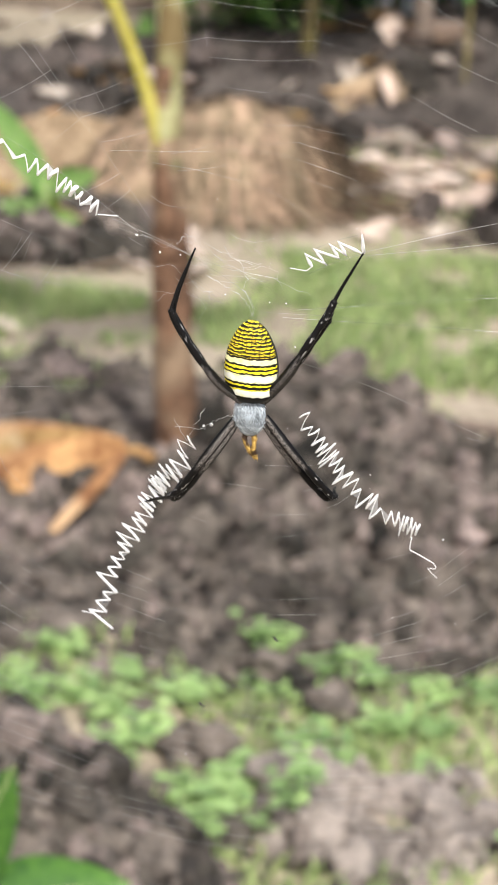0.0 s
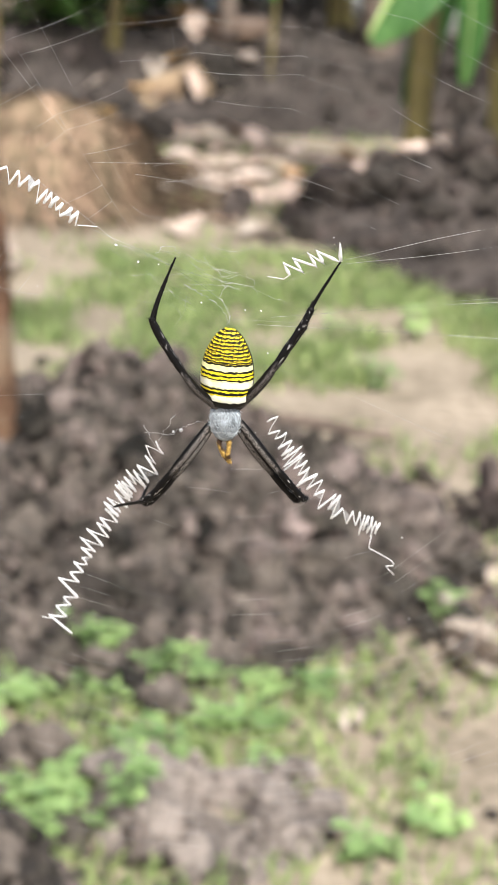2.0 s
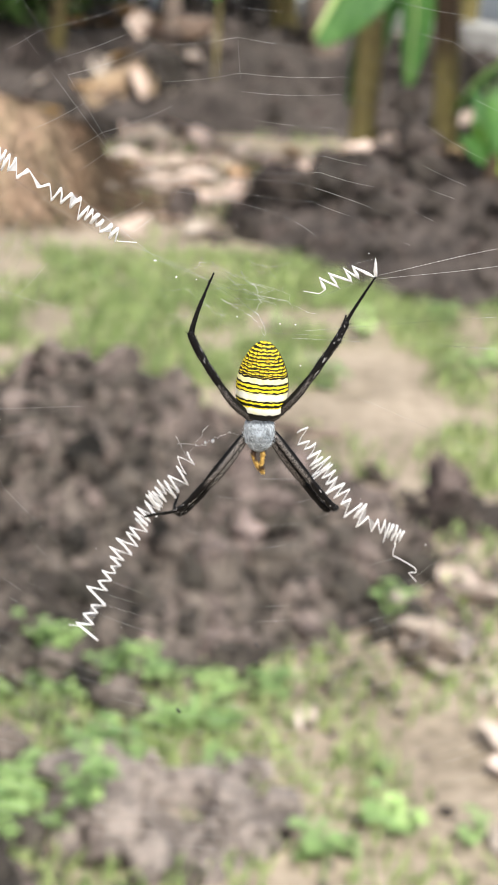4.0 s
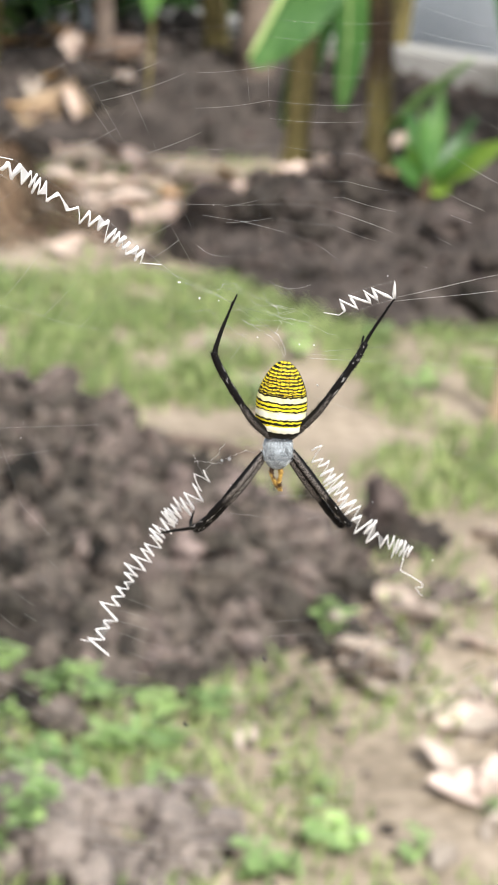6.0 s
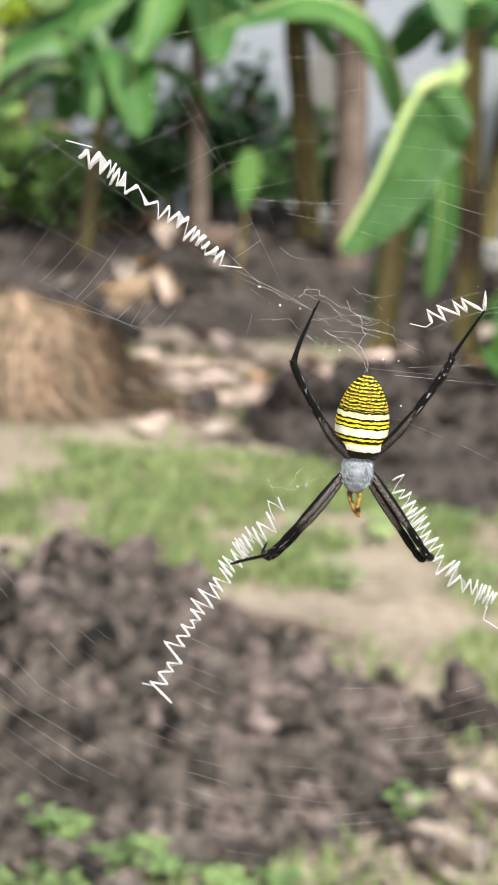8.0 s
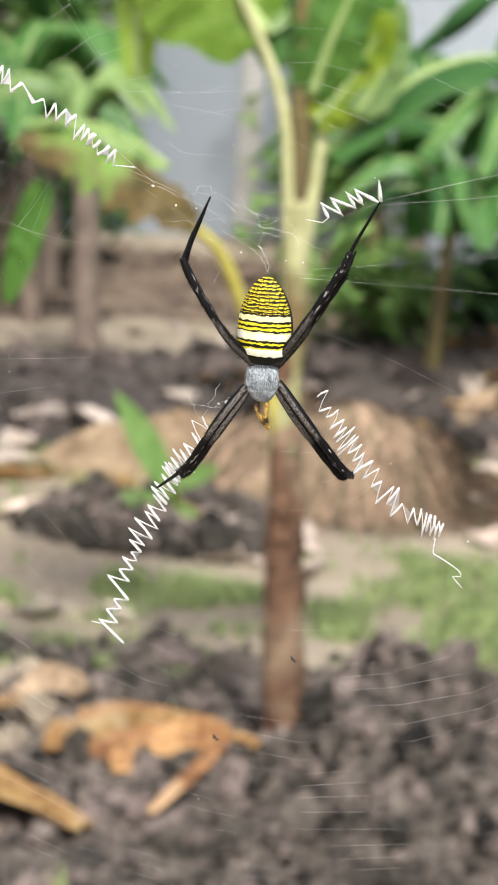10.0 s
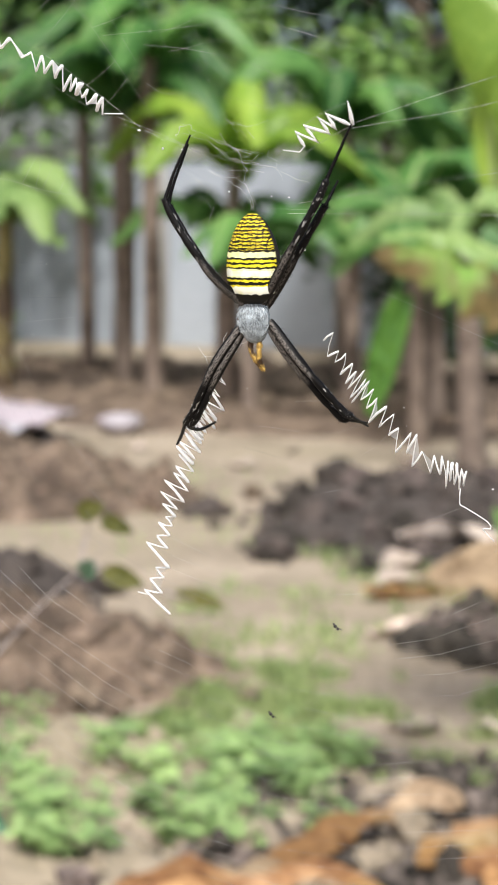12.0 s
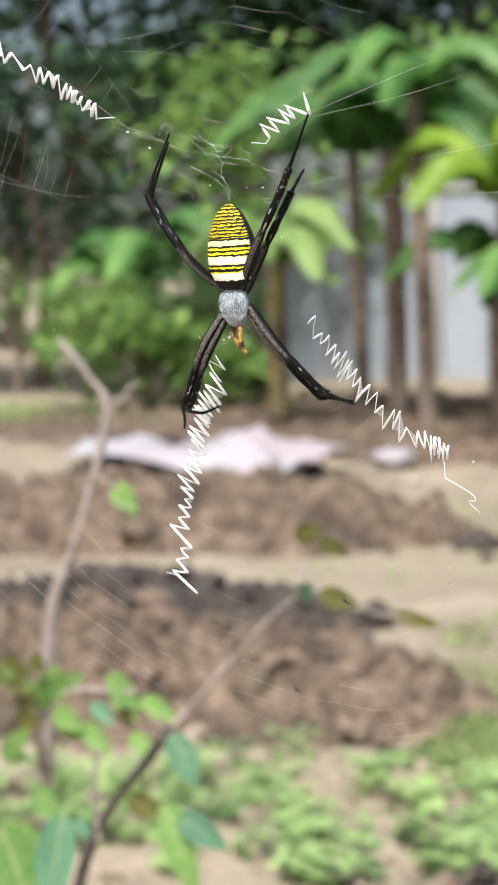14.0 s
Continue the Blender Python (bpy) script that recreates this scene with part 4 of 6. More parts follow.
def build_bananas():
    near_banana()
    # two plants on the far dark heap
    b = far_banana(0.853, 4.49, 0.16, 0.62, 0.0, 0.036, 0, 0.6, 1, label="banana plant with yellow-brown stem and drooping leaf")
    part("stalk", stem_mesh("stalk", [(0.856, 4.48, 0.70), (0.895, 4.34, 0.86), (0.875, 4.12, 0.895), (0.835, 4.0, 0.868)], 0.02, 0.017, M_RIB), b)
    banana_leaf(b, [(0.85, 4.03, 0.876), (0.80, 3.99, 0.868), (0.754, 3.97, 0.836), (0.716, 3.94, 0.75), (0.670, 3.90, 0.63), (0.604, 3.85, 0.505)], 0.175, M_LEAF_DROOP, 0.1, side=(0.85, 0.25, -0.45), rib=0.021, seed=31, wave=0.22, pleat=0.05, label="drooping leaf with thick pale midrib", one_side=0.8)
    banana_leaf(b, [(0.853, 4.49, 0.74), (0.75, 4.50, 0.95), (0.58, 4.50, 1.02), (0.36, 4.50, 0.93)], 0.24, M_LEAF, 0.5, rib=0.012, seed=32)
    banana_leaf(b, [(0.855, 4.52, 0.72), (0.90, 4.58, 0.62), (0.875, 4.60, 0.45), (0.835, 4.60, 0.24)], 0.13, M_LEAF, 0.3, side=(0.9, 0.3, 0.2), rib=0.008, seed=36)
    banana_leaf(b, [(0.855, 4.55, 0.70), (0.95, 4.62, 0.66), (0.985, 4.62, 0.50), (0.98, 4.60, 0.30)], 0.12, M_LEAF, 0.3, side=(0.9, 0.3, 0.2), rib=0.008, seed=37)
    b = far_banana(1.02, 4.27, 0.17, 0.82, -0.09, 0.034, 0, 0.6, 2, label="banana plant with green stem and torn leaf")
    banana_leaf(b, [(0.93, 4.27, 0.98), (1.0, 4.18, 1.07), (1.10, 4.05, 0.98), (1.18, 3.95, 0.76), (1.212, 3.92, 0.535)], 0.22, M_LEAF, 0.2, side=(0.8, 0.3, 0.5), rib=0.008, wave=0.25, pleat=0.05, seed=33)
    banana_leaf(b, [(0.93, 4.27, 0.98), (0.90, 4.35, 1.15), (0.86, 4.45, 1.30), (0.80, 4.6, 1.35)], 0.26, M_LEAF, 0.2, rib=0.012, seed=34)
    banana_leaf(b, [(1.02, 4.25, 0.30), (1.06, 4.22, 0.38), (1.12, 4.20, 0.44), (1.19, 4.18, 0.50)], 0.10, M_LEAF, 0.3, rib=0.006, seed=35)
    b = far_banana(1.06, 4.0, 0.17, 0.08, 0.0, 0.018, 0, 0.3, 3, label="small bright green banana sucker")
    for i, (tx, tz, w, mat) in enumerate(((1.235, 0.375, 0.05, M_LEAF_MID), (1.15, 0.30, 0.045, M_LEAF_MID), (1.01, 0.41, 0.045, M_LEAF), (1.10, 0.47, 0.04, M_LEAF), (0.96, 0.31, 0.04, M_LEAF), (1.12, 0.23, 0.04, M_LEAF_MID), (1.045, 0.42, 0.032, M_LEAF), (1.19, 0.40, 0.035, M_LEAF), (1.16, 0.36, 0.035, M_LEAF_DARK), (1.0, 0.34, 0.035, M_LEAF_DARK))):
        oval_leaf(b, (1.062 + (tx - 1.062) * 0.15, 4.0, 0.22 + (tz - 0.22) * 0.15), (tx, 3.94 + 0.05 * (i % 4), tz), w * 1.1, mat, (0.5 - 0.25 * (i % 5), -0.6, 0.6))
    # stems further back
    far_banana(0.91, 6.2, 0.14, 1.0, -0.18, 0.048, 6, 0.74, 4, label="banana plant with brown-yellow stem")
    far_banana(1.0, 5.95, 0.14, 1.25, -0.13, 0.060, 6, 0.78, 5, stem=M_BARK, label="banana plant with grey-brown stem")
    far_banana(0.51, 6.0, 0.05, 0.85, -0.08, 0.035, 6, 0.60, 6, stem=M_BARK, label="banana plant with grey-brown stem")
    b = far_banana(0.60, 5.60, 0.05, 0.50, 0.0, 0.007, 0, 0.3, 7, label="slim banana shoot with one hanging leaf")
    oval_leaf(b, (0.59, 5.57, 0.555), (0.585, 5.55, 0.38), 0.08, M_LEAF, (0.1, -1, 0.1))
    far_banana(0.12, 5.9, 0.02, 0.62, 0.03, 0.028, 7, 0.50, 8, M_LEAF, label="small green banana plant")
    far_banana(-0.15, 7.2, 0.0, 0.75, 0.05, 0.035, 7, 0.60, 9)
    far_banana(1.6, 6.6, 0.0, 1.0, 0.05, 0.05, 6, 0.7, 10)
    far_banana(1.9, 5.2, 0.05, 0.9, 0.05, 0.045, 6, 0.7, 11)
    # the planting in front of the wall
    spots = [(-1.10, 6.45, 0.95, 0.055, 0.46, 12), (-1.75, 8.6, 1.0, 0.05, 0.8, 14), (-2.69, 8.5, 1.25, 0.05, 0.8, 15), (-3.11, 8.6, 1.78, 0.050, 0.9, 16), (-3.42, 9.0, 1.55, 0.05, 0.9, 17), (-3.62, 9.5, 1.65, 0.06, 0.9, 18),
             (-6.0, 11.0, 0.95, 0.06, 0.9, 19), (-2.2, 10.2, 1.1, 0.05, 0.9, 21), (-6.3, 11.3, 0.8, 0.05, 0.8, 23), (0.05, 8.2, 1.0, 0.05, 0.8, 24), (-1.5, 7.4, 0.85, 0.045, 0.7, 25), (-2.3, 9.2, 1.45, 0.05, 0.9, 26), (-4.0, 9.9, 1.6, 0.05, 0.9, 27)]
    # low ones whose leaves hang before the wall
    spots += [(-2.45, 8.1, 0.78, 0.04, 0.62, 41), (-2.05, 8.4, 0.86, 0.045, 0.66, 42), (-1.55, 8.0, 0.74, 0.04, 0.55, 43), (-2.85, 8.9, 0.95, 0.045, 0.62, 44)]
    for x, y, h, r, size, seed in spots:
        far_banana(x, y, -0.02, h, 0.04 * math.sin(seed * 3), r, 7, size * 0.85, seed, M_LEAF_MID if seed == 15 else M_LEAF_PALE if seed == 12 else M_LEAF, M_BARK, "banana plant with brown stem before the wall")
    far_banana(-3.89, 8.5, -0.02, 0.98, 0.02, 0.06, 10, 0.55, 36, M_LEAF_PALE, M_STEM, "young banana plant with pale green arching leaves")


def leafy_plant():
    """The fresh green plant beside the straw heap."""
    b = thing("broadleaf_plant", "slender green plant with one long upright leaf", "plant", (-0.473, 3.97, 0.0))
    part("stem", stem_mesh("stem", [(0, 0, -0.02), (0.005, 0, 0.04), (-0.002, 0, 0.09), (0, 0, 0.14)], 0.010, 0.006, M_RIB), b)
    leaves = (((0, 0, 0.11), (-0.128, 0.0, 0.335), 0.07, M_SHRUB), ((0.008, 0, 0.12), (0.118, -0.02, 0.175), 0.055, M_SHRUB), ((-0.005, 0, 0.06), (-0.102, -0.04, 0.10), 0.05, M_LEAF_PALE), ((0.005, 0, 0.05), (0.090, -0.04, 0.058), 0.045, M_SHRUB),
              ((0, -0.01, 0.05), (0.032, -0.05, 0.13), 0.030, M_LEAF_MID), ((0, 0, 0.08), (-0.05, 0.07, 0.16), 0.035, M_SHRUB), ((-0.004, 0, 0.04), (-0.06, -0.06, 0.03), 0.035, M_SHRUB))
    for base, tip, width, mat in leaves:
        oval_leaf(b, base, tip, width, mat, (0.35, -0.85, 0.3))


def fallen_leaves():
    """Large orange dead banana leaves at the foot of the young plant, and tan ones further off."""
    def rest(pts):
        return [(p[0], p[1], max(p[2], 0.9 * max(0, top_z(p[0], p[1])) + 0.016)) for p in pts]

    # one leaf lies torn into folded strips that fan out from its stalk
    b = thing("dead_leaf", "fallen orange-brown banana leaf torn into folded strips", "dead leaf", group="dead banana leaves")
    root = (-0.188, 2.565, 0.05)
    part("stalk", Shape().tube(curve_points(rest([(-0.140, 2.545, 0.045), (-0.165, 2.555, 0.052), root, (-0.25, 2.60, 0.06)]), 10), [0.010 - 0.0006 * i for i in range(11)], 8).mesh("stalk", M_DRY), b)
    tips = ((-0.395, 2.655, 0.045), (-0.415, 2.60, 0.05), (-0.41, 2.545, 0.045), (-0.385, 2.495, 0.04), (-0.345, 2.455, 0.03))
    for i, (x, y, z) in enumerate(tips):
        pts = [root, (root[0] + (x - root[0]) * 0.33, root[1] + (y - root[1]) * 0.28, 0.06), (root[0] + (x - root[0]) * 0.68, root[1] + (y - root[1]) * 0.64, z + 0.012), (x, y, z)]
        pleated_leaf("strip", b, rest(pts), 0.040, 1, M_DRY_BROWN if i % 2 else M_DRY, (0.35, -0.9, -0.1), 300 + i, deep=1.1)
    spine = [(root[0] + (-0.26 - root[0]) * f, root[1] + (2.245 - root[1]) * f) for f in (0.0, 0.33, 0.66, 1.0)]
    pleated_leaf("strip", b, [(x, y, max(0.05, top_z(x, y) + 0.022)) for x, y in spine], 0.028, 1, M_DRY_BROWN, (0.9, -0.2, 0.0), 310, deep=0.5)
    # points of the midrib, width, folds, material, side
    rows = [([(-0.545, 2.72, 0.02), (-0.51, 2.74, 0.05), (-0.465, 2.75, 0.055), (-0.43, 2.735, 0.02)], 0.075, 2, M_TAN, (0.1, -1, 0.0), "pale curled end of a dead leaf"),
            ([(-0.40, 2.62, 0.03), (-0.435, 2.57, 0.04), (-0.44, 2.53, 0.035), (-0.43, 2.48, 0.015)], 0.035, 1, M_DRY, (1, 0.2, 0), "small orange curl of dead leaf"),
            ([(-0.53, 2.64, 0.04), (-0.57, 2.56, 0.06), (-0.60, 2.48, 0.05), (-0.65, 2.41, 0.03)], 0.07, 2, M_DRY_BROWN, (0.9, 0.2, 0.1), "brown dead leaf leaning on the pile"),
            ([(-0.335, 2.23, 0.03), (-0.40, 2.255, 0.05), (-0.47, 2.29, 0.06), (-0.55, 2.34, 0.04)], 0.065, 2, M_DRY, (0.3, -0.9, 0.0), "orange dead leaf with curled tip"),
            ([(-0.84, 4.50, 0.02), (-0.68, 4.60, 0.07), (-0.5, 4.66, 0.10), (-0.28, 4.70, 0.08)], 0.24, 4, M_TAN, (-0.1, -0.9, -0.3), "broad tan dead leaf beside the straw heap"),
            ([(0.20, 5.55, 0.03), (0.30, 5.58, 0.10), (0.40, 5.62, 0.14), (0.50, 5.66, 0.12)], 0.17, 3, M_TAN, (-0.1, -0.8, -0.35), "large tan-brown dead leaf below the banana stems")]
    # a loose pile of smaller ones
    rnd = random.Random(44)
    for i in range(30):
        x, y, a, ln = rnd.uniform(-0.80, -0.52), rnd.uniform(2.02, 2.33), rnd.gauss(2.9, 0.7), rnd.uniform(0.10, 0.20)
        dx, dy, z = 0.5 * ln * math.cos(a), 0.5 * ln * math.sin(a), rnd.uniform(0.02, 0.055)
        rows.append(([(x - dx, y - dy, z * 0.6), (x - dx * 0.3, y - dy * 0.3, z + 0.012), (x + dx * 0.3, y + dy * 0.3, z + 0.01), (x + dx, y + dy, z * 0.5)], rnd.uniform(0.03, 0.065), rnd.choice((1, 2, 2)), rnd.choice((M_DRY, M_DRY, M_DRY_BROWN, M_DRY_BROWN, M_TAN)), (-math.sin(a), math.cos(a), rnd.gauss(0, 0.3)), "curled orange-brown dead leaf in the pile"))
    for i, (pts, w, folds, mat, side, label) in enumerate(rows):
        b = thing("dead_leaf", label, "dead leaf", group="dead banana leaves")
        pts = rest(pts)
        blade = pleated_leaf("blade", b, pts, w, folds + 2, mat, side, 80 + i, deep=1.1)
        part("midrib", Shape().tube([p + Vector((0, 0, 0.004)) for p in curve_points(pts, 12)], [0.005 - 0.0003 * q for q in range(13)], 6).mesh("midrib", mat), blade)


# ---- trees and shrubs behind ----
def tree(name, label, x, y, height, crown, count, leaf, seed, material, base=0.35):
    """A tapered trunk with limbs; its crown is many leaves in uneven clumps."""
    rnd = random.Random(seed)
    t = thing(name, label, "tree" if height > 1.6 else "shrub", (x, y, 0))
    sh = Shape()
    r = 0.02 + 0.022 * height
    trunk = curve_points([(0, 0, -0.05), (0.03 * height, 0.02, height * 0.35), (-0.02 * height, 0, height * 0.65), (0.02, 0, height * 0.9)], 14)
    part("trunk", Shape().tube(trunk, [r * (1 - 0.75 * i / 14) for i in range(15)], 9).mesh("trunk", M_BARK), t)
    centres = []
    for _ in range(9):
        k = rnd.randint(4, 13)
        a = rnd.uniform(0, 6.283)
        tip = trunk[k] + Vector((math.cos(a), math.sin(a), rnd.uniform(0.1, 0.7))) * crown * rnd.uniform(0.4, 0.95)
        tip.z = max(tip.z, height * base)
        mid = trunk[k].lerp(tip, 0.5) + Vector((0, 0, 0.06 * crown))
        part("limb", Shape().tube([trunk[k], mid, tip], [r * 0.35, r * 0.22, r * 0.08], 6).mesh("limb", M_BARK), t)
        centres += [tip, mid.lerp(tip, 0.5)]
    centres += [trunk[-1] + Vector((0, 0, 0.1 * crown)), trunk[-2]]
    for _ in range(count):
        c = rnd.choice(centres)
        p = c + Vector((rnd.gauss(0, 1), rnd.gauss(0, 1), rnd.gauss(0, 0.75))) * crown * 0.24
        a = rnd.uniform(0, 6.283)
        leaf_shape(sh, p, (math.cos(a), math.sin(a), rnd.uniform(-0.7, 0.3)), (rnd.gauss(0, 0.3), rnd.gauss(0, 0.3), 1), leaf * rnd.uniform(0.6, 1.3), leaf * rnd.uniform(0.35, 0.6), 0.2, 0.2, 2)
    part("crown", sh.mesh("crown", material), t, kind="stuff")


def build_trees():
    rnd = random.Random(33)
    # behind the wall
    for i in range(15):
        x = -13.5 + i * 1.15 + rnd.gauss(0, 0.25)
        tree("tree", "tall dense dark green tree behind the wall", x, 15.3 + rnd.uniform(0, 2.5), rnd.uniform(3.8, 5.2), 1.7, 1500, 0.26, 100 + i, M_FOLIAGE_SHADED if i % 3 else M_FOLIAGE, 0.22)
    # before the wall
    rows = [(-4.4, 13.6, 2.6, 0.9, M_FOLIAGE_LIME), (-2.6, 11.6, 2.2, 0.8, M_FOLIAGE_LIME), (-0.2, 11.8, 2.1, 0.8, M_FOLIAGE_LIME), (-5.7, 11.9, 2.4, 0.8, M_FOLIAGE_LIME), (0.6, 10.5, 2.1, 0.8, M_FOLIAGE), (-7.3, 11.6, 2.6, 0.95, M_FOLIAGE_SHADED), (-8.6, 12.2, 3.0, 1.1, M_FOLIAGE_SHADED), (-10.0, 12.0, 3.0, 1.1, M_FOLIAGE_SHADED), (2.2, 8.6, 2.0, 0.8, M_FOLIAGE)]
    for i, (x, y, h, c, mat) in enumerate(rows):
        tree("tree", "leafy green garden tree in front of the wall", x, y, h, c, 900, 0.17, 200 + i, mat, 0.5 if i < 5 else 0.25)
    rows = [(-5.25, 9.5, 0.62, M_FOLIAGE_LIME), (-4.9, 9.6, 0.5, M_FOLIAGE_LIME), (-4.65, 9.7, 0.36, M_FOLIAGE_LIME), (-5.7, 9.6, 0.7, M_FOLIAGE_LIME), (-5.2, 10.2, 0.8, M_FOLIAGE), (-2.2, 10.8, 0.9, M_FOLIAGE_SHADED), (-6.4, 10.8, 0.75, M_FOLIAGE_LIME), (-7.2, 11.1, 0.85, M_FOLIAGE_LIME), (-8.1, 10.9, 0.8, M_FOLIAGE_LIME), (-5.6, 10.6, 0.6, M_FOLIAGE), (0.50, 7.6, 0.55, M_FOLIAGE_SHADED), (0.85, 7.9, 0.7, M_FOLIAGE_SHADED), (1.15, 7.7, 0.62, M_FOLIAGE), (0.68, 7.3, 0.38, M_FOLIAGE), (0.25, 6.9, 0.4, M_FOLIAGE), (-0.15, 6.3, 0.5, M_FOLIAGE_LIME), (-0.3, 9.0, 0.7, M_FOLIAGE_LIME), (-1.7, 9.6, 0.5, M_FOLIAGE), (-9.2, 10.5, 0.9, M_FOLIAGE)]
    for i, (x, y, h, mat) in enumerate(rows):
        tree("shrub", "low bushy green shrub on the bare earth", x, y, h, h * 0.62, 420, 0.11, 300 + i, mat, 0.2)


# ---- walls, stake and sheet ----
def box(sh, x0, x1, y0, y1, z0, z1):
    sh.add([(x, y, z) for x in (x0, x1) for y in (y0, y1) for z in (z0, z1)], [(0, 1, 3, 2), (4, 6, 7, 5), (0, 4, 5, 1), (2, 3, 7, 6), (0, 2, 6, 4), (1, 5, 7, 3)])
    return sh


def garden_wall(name, a, b, height, label, material, bay=1.6):
    """A plastered block wall from a to b with pillars and a coping."""
    a, b = Vector((*a, 0)), Vector((*b, 0))
    d = b - a
    ob = tagged(new(name), label, "wall", kind="structure")
    ob.matrix_basis = pose(a.x, a.y, 0, 0, 0, math.degrees(math.atan2(d.y, d.x)))
    n = max(1, round(d.length / bay))
    step = d.length / n
    for i in range(n):
        part("panel", box(Shape(), i * step + 0.07, (i + 1) * step - 0.07, -0.05, 0.05, -0.1, height).mesh("panel", material, False), ob)
    for i in range(n + 1):
        part("pillar", box(Shape(), i * step - 0.07, i * step + 0.07, -0.09, 0.09, -0.1, height + 0.04).mesh("pillar", M_CONCRETE, False), ob)
    part("coping", box(Shape(), -0.07, d.length + 0.07, -0.075, 0.075, height + 0.044, height + 0.09).mesh("coping", M_CONCRETE, False), ob)


def build_walls():
    garden_wall("wall_back", (-6.2, 12.5), (0.6, 12.5), 1.3, "plastered grey-white garden wall with concrete pillars", M_WALL)
    garden_wall("wall_side", (-0.2, 8.9), (3.9, 5.4), 1.5, "plastered white garden wall with concrete pillars", M_WALL_WHITE)
    sh = Shape()
    k = thing("concrete_kerb", "low rough concrete kerb below the white wall", "kerb")
    for i in range(7):
        a = Vector((0.95 + i * 0.42, 7.05 - i * 0.36, 0))
        m = pose(a.x, a.y, 0, 0, 0, -42)
        sh = box(Shape(), -0.27, 0.27, -0.1, 0.1, -0.1, 0.235 + 0.01 * math.sin(i * 5))
        sh.v = [m @ q for q in sh.v]
        part("block", sh.mesh("block", M_CONCRETE, False), k)


def build_stake():
    s = thing("wooden_stake", "slim weathered wooden stake leaning in the grass", "stake")
    part("pole", stem_mesh("pole", [(0.975, 3.05, -0.08), (0.99, 3.05, 0.2), (1.0, 3.05, 0.45), (1.03, 3.05, 0.80)], 0.014, 0.012, M_STAKE, rough=0.12, sides=9), s)
    st = thing("stick", "dark dry stick lying on the grass", "stick")
    part("shaft", stem_mesh("shaft", [(0.30, 2.80, 0.03), (0.38, 2.78, 0.035), (0.45, 2.75, 0.032), (0.52, 2.74, 0.028)], 0.012, 0.008, M_BARK), st)
    sh = Shape()
    rnd = random.Random(31)
    for x, z, sx, sz, k in ((0.612, 0.055, 0.020, 0.055, 4), (0.628, 0.07, 0.016, 0.034, 5), (0.640, 0.03, 0.036, 0.042, 8), (0.675, 0.015, 0.045, 0.022, 2), (0.615, 0.02, 0.04, 0.03, 6)):
        m = pose(x, 2.42, z, 8, -10, 15) @ Matrix.Diagonal((sx, 0.03, sz, 1))
        sh.add([m @ (q * (1 + 0.6 * noise.noise(q * 1.8 + Vector((k, 0, 0))) + 0.45 * noise.noise(q * 4.5 + Vector((0, k, 0))))) for q in ICO3[0]], ICO3[1])
    for _ in range(34):
        x = rnd.uniform(0.59, 0.71)
        r = rnd.uniform(0.004, 0.011)
        m = pose(x, 2.40 + rnd.uniform(-0.02, 0.03), rnd.uniform(0, 1) * max(0.01, 0.10 - abs(x - 0.62) * 1.1), rnd.uniform(0, 360), rnd.uniform(0, 360), 0) @ Matrix.Diagonal((r, r * 0.7, r * 1.3, 1))
        sh.add([m @ (q * (1 + 0.5 * noise.noise(q * 2 + Vector((x * 90, 0, 0))))) for q in ICO1[0]], ICO1[1])
    thing("soil_clod", "upright dark clod at the edge of the heap", "clod", data=sh.mesh("soil_clod", M_CLOD_BLACK))


def build_tarp():
    t = thing("plastic_sheet", "crumpled white and pink plastic sheet over a pile", "plastic sheet")
    rows = []
    for i in range(25):
        u = i / 24
        line = []
        for j in range(13):
            v = j / 12
            x = -4.06 + 1.12 * u
            h = 0.085 * math.exp(-((u - 0.68) / 0.16) ** 2) + 0.045 * math.exp(-((u - 0.2) / 0.25) ** 2)
            z = 0.105 + h * math.sin(math.pi * (0.15 + 0.85 * v)) ** 0.7 + 0.07 * noise.turbulence(Vector((u * 6, v * 4, 2)), 3, False) * math.sin(math.pi * v) - 0.13 * max(0.0, 1 - v / 0.22) * math.exp(-(((u - 0.72) / 0.2) ** 2))
            line.append((x, 6.60 + 0.65 * v + 0.05 * noise.noise(Vector((u * 4, 0, 7))), z))
        rows.append(line)
    part("sheet", Shape().grid(rows).mesh("sheet", M_TARP), t)
    sh = Shape()
    m = pose(-2.80, 7.35, 0.05) @ Matrix.Diagonal((0.10, 0.07, 0.04, 1))
    sh.add([m @ (q * (1 + 0.5 * noise.noise(q * 1.8))) for q in ICO3[0]], ICO3[1])
    thing("plastic_bag", "crumpled white plastic bag on the earth", "plastic bag", data=sh.mesh("plastic_bag", M_TARP))


# ---- the shrub near the web ----
def oval_leaf(parent, base, tip, width, material, up=(0.3, -0.9, 0.25), label=""):
    sh = Shape()
    a, b = Vector(base), Vector(tip)
    leaf_shape(sh, a, b - a, up, (b - a).length, width, 0.08, 0.25, 9)
    leaf = part("leaf", sh.mesh("leaf", material), parent, label)
    c = b - Vector((0, 0, 0.08 * (b - a).length))
    part("midrib", Shape().tube([a, a.lerp(b, 0.5) - Vector((0, 0, 0.02 * (b - a).length)), c], [width * 0.014, width * 0.010, width * 0.005], 5).mesh("midrib", M_STALK), leaf)


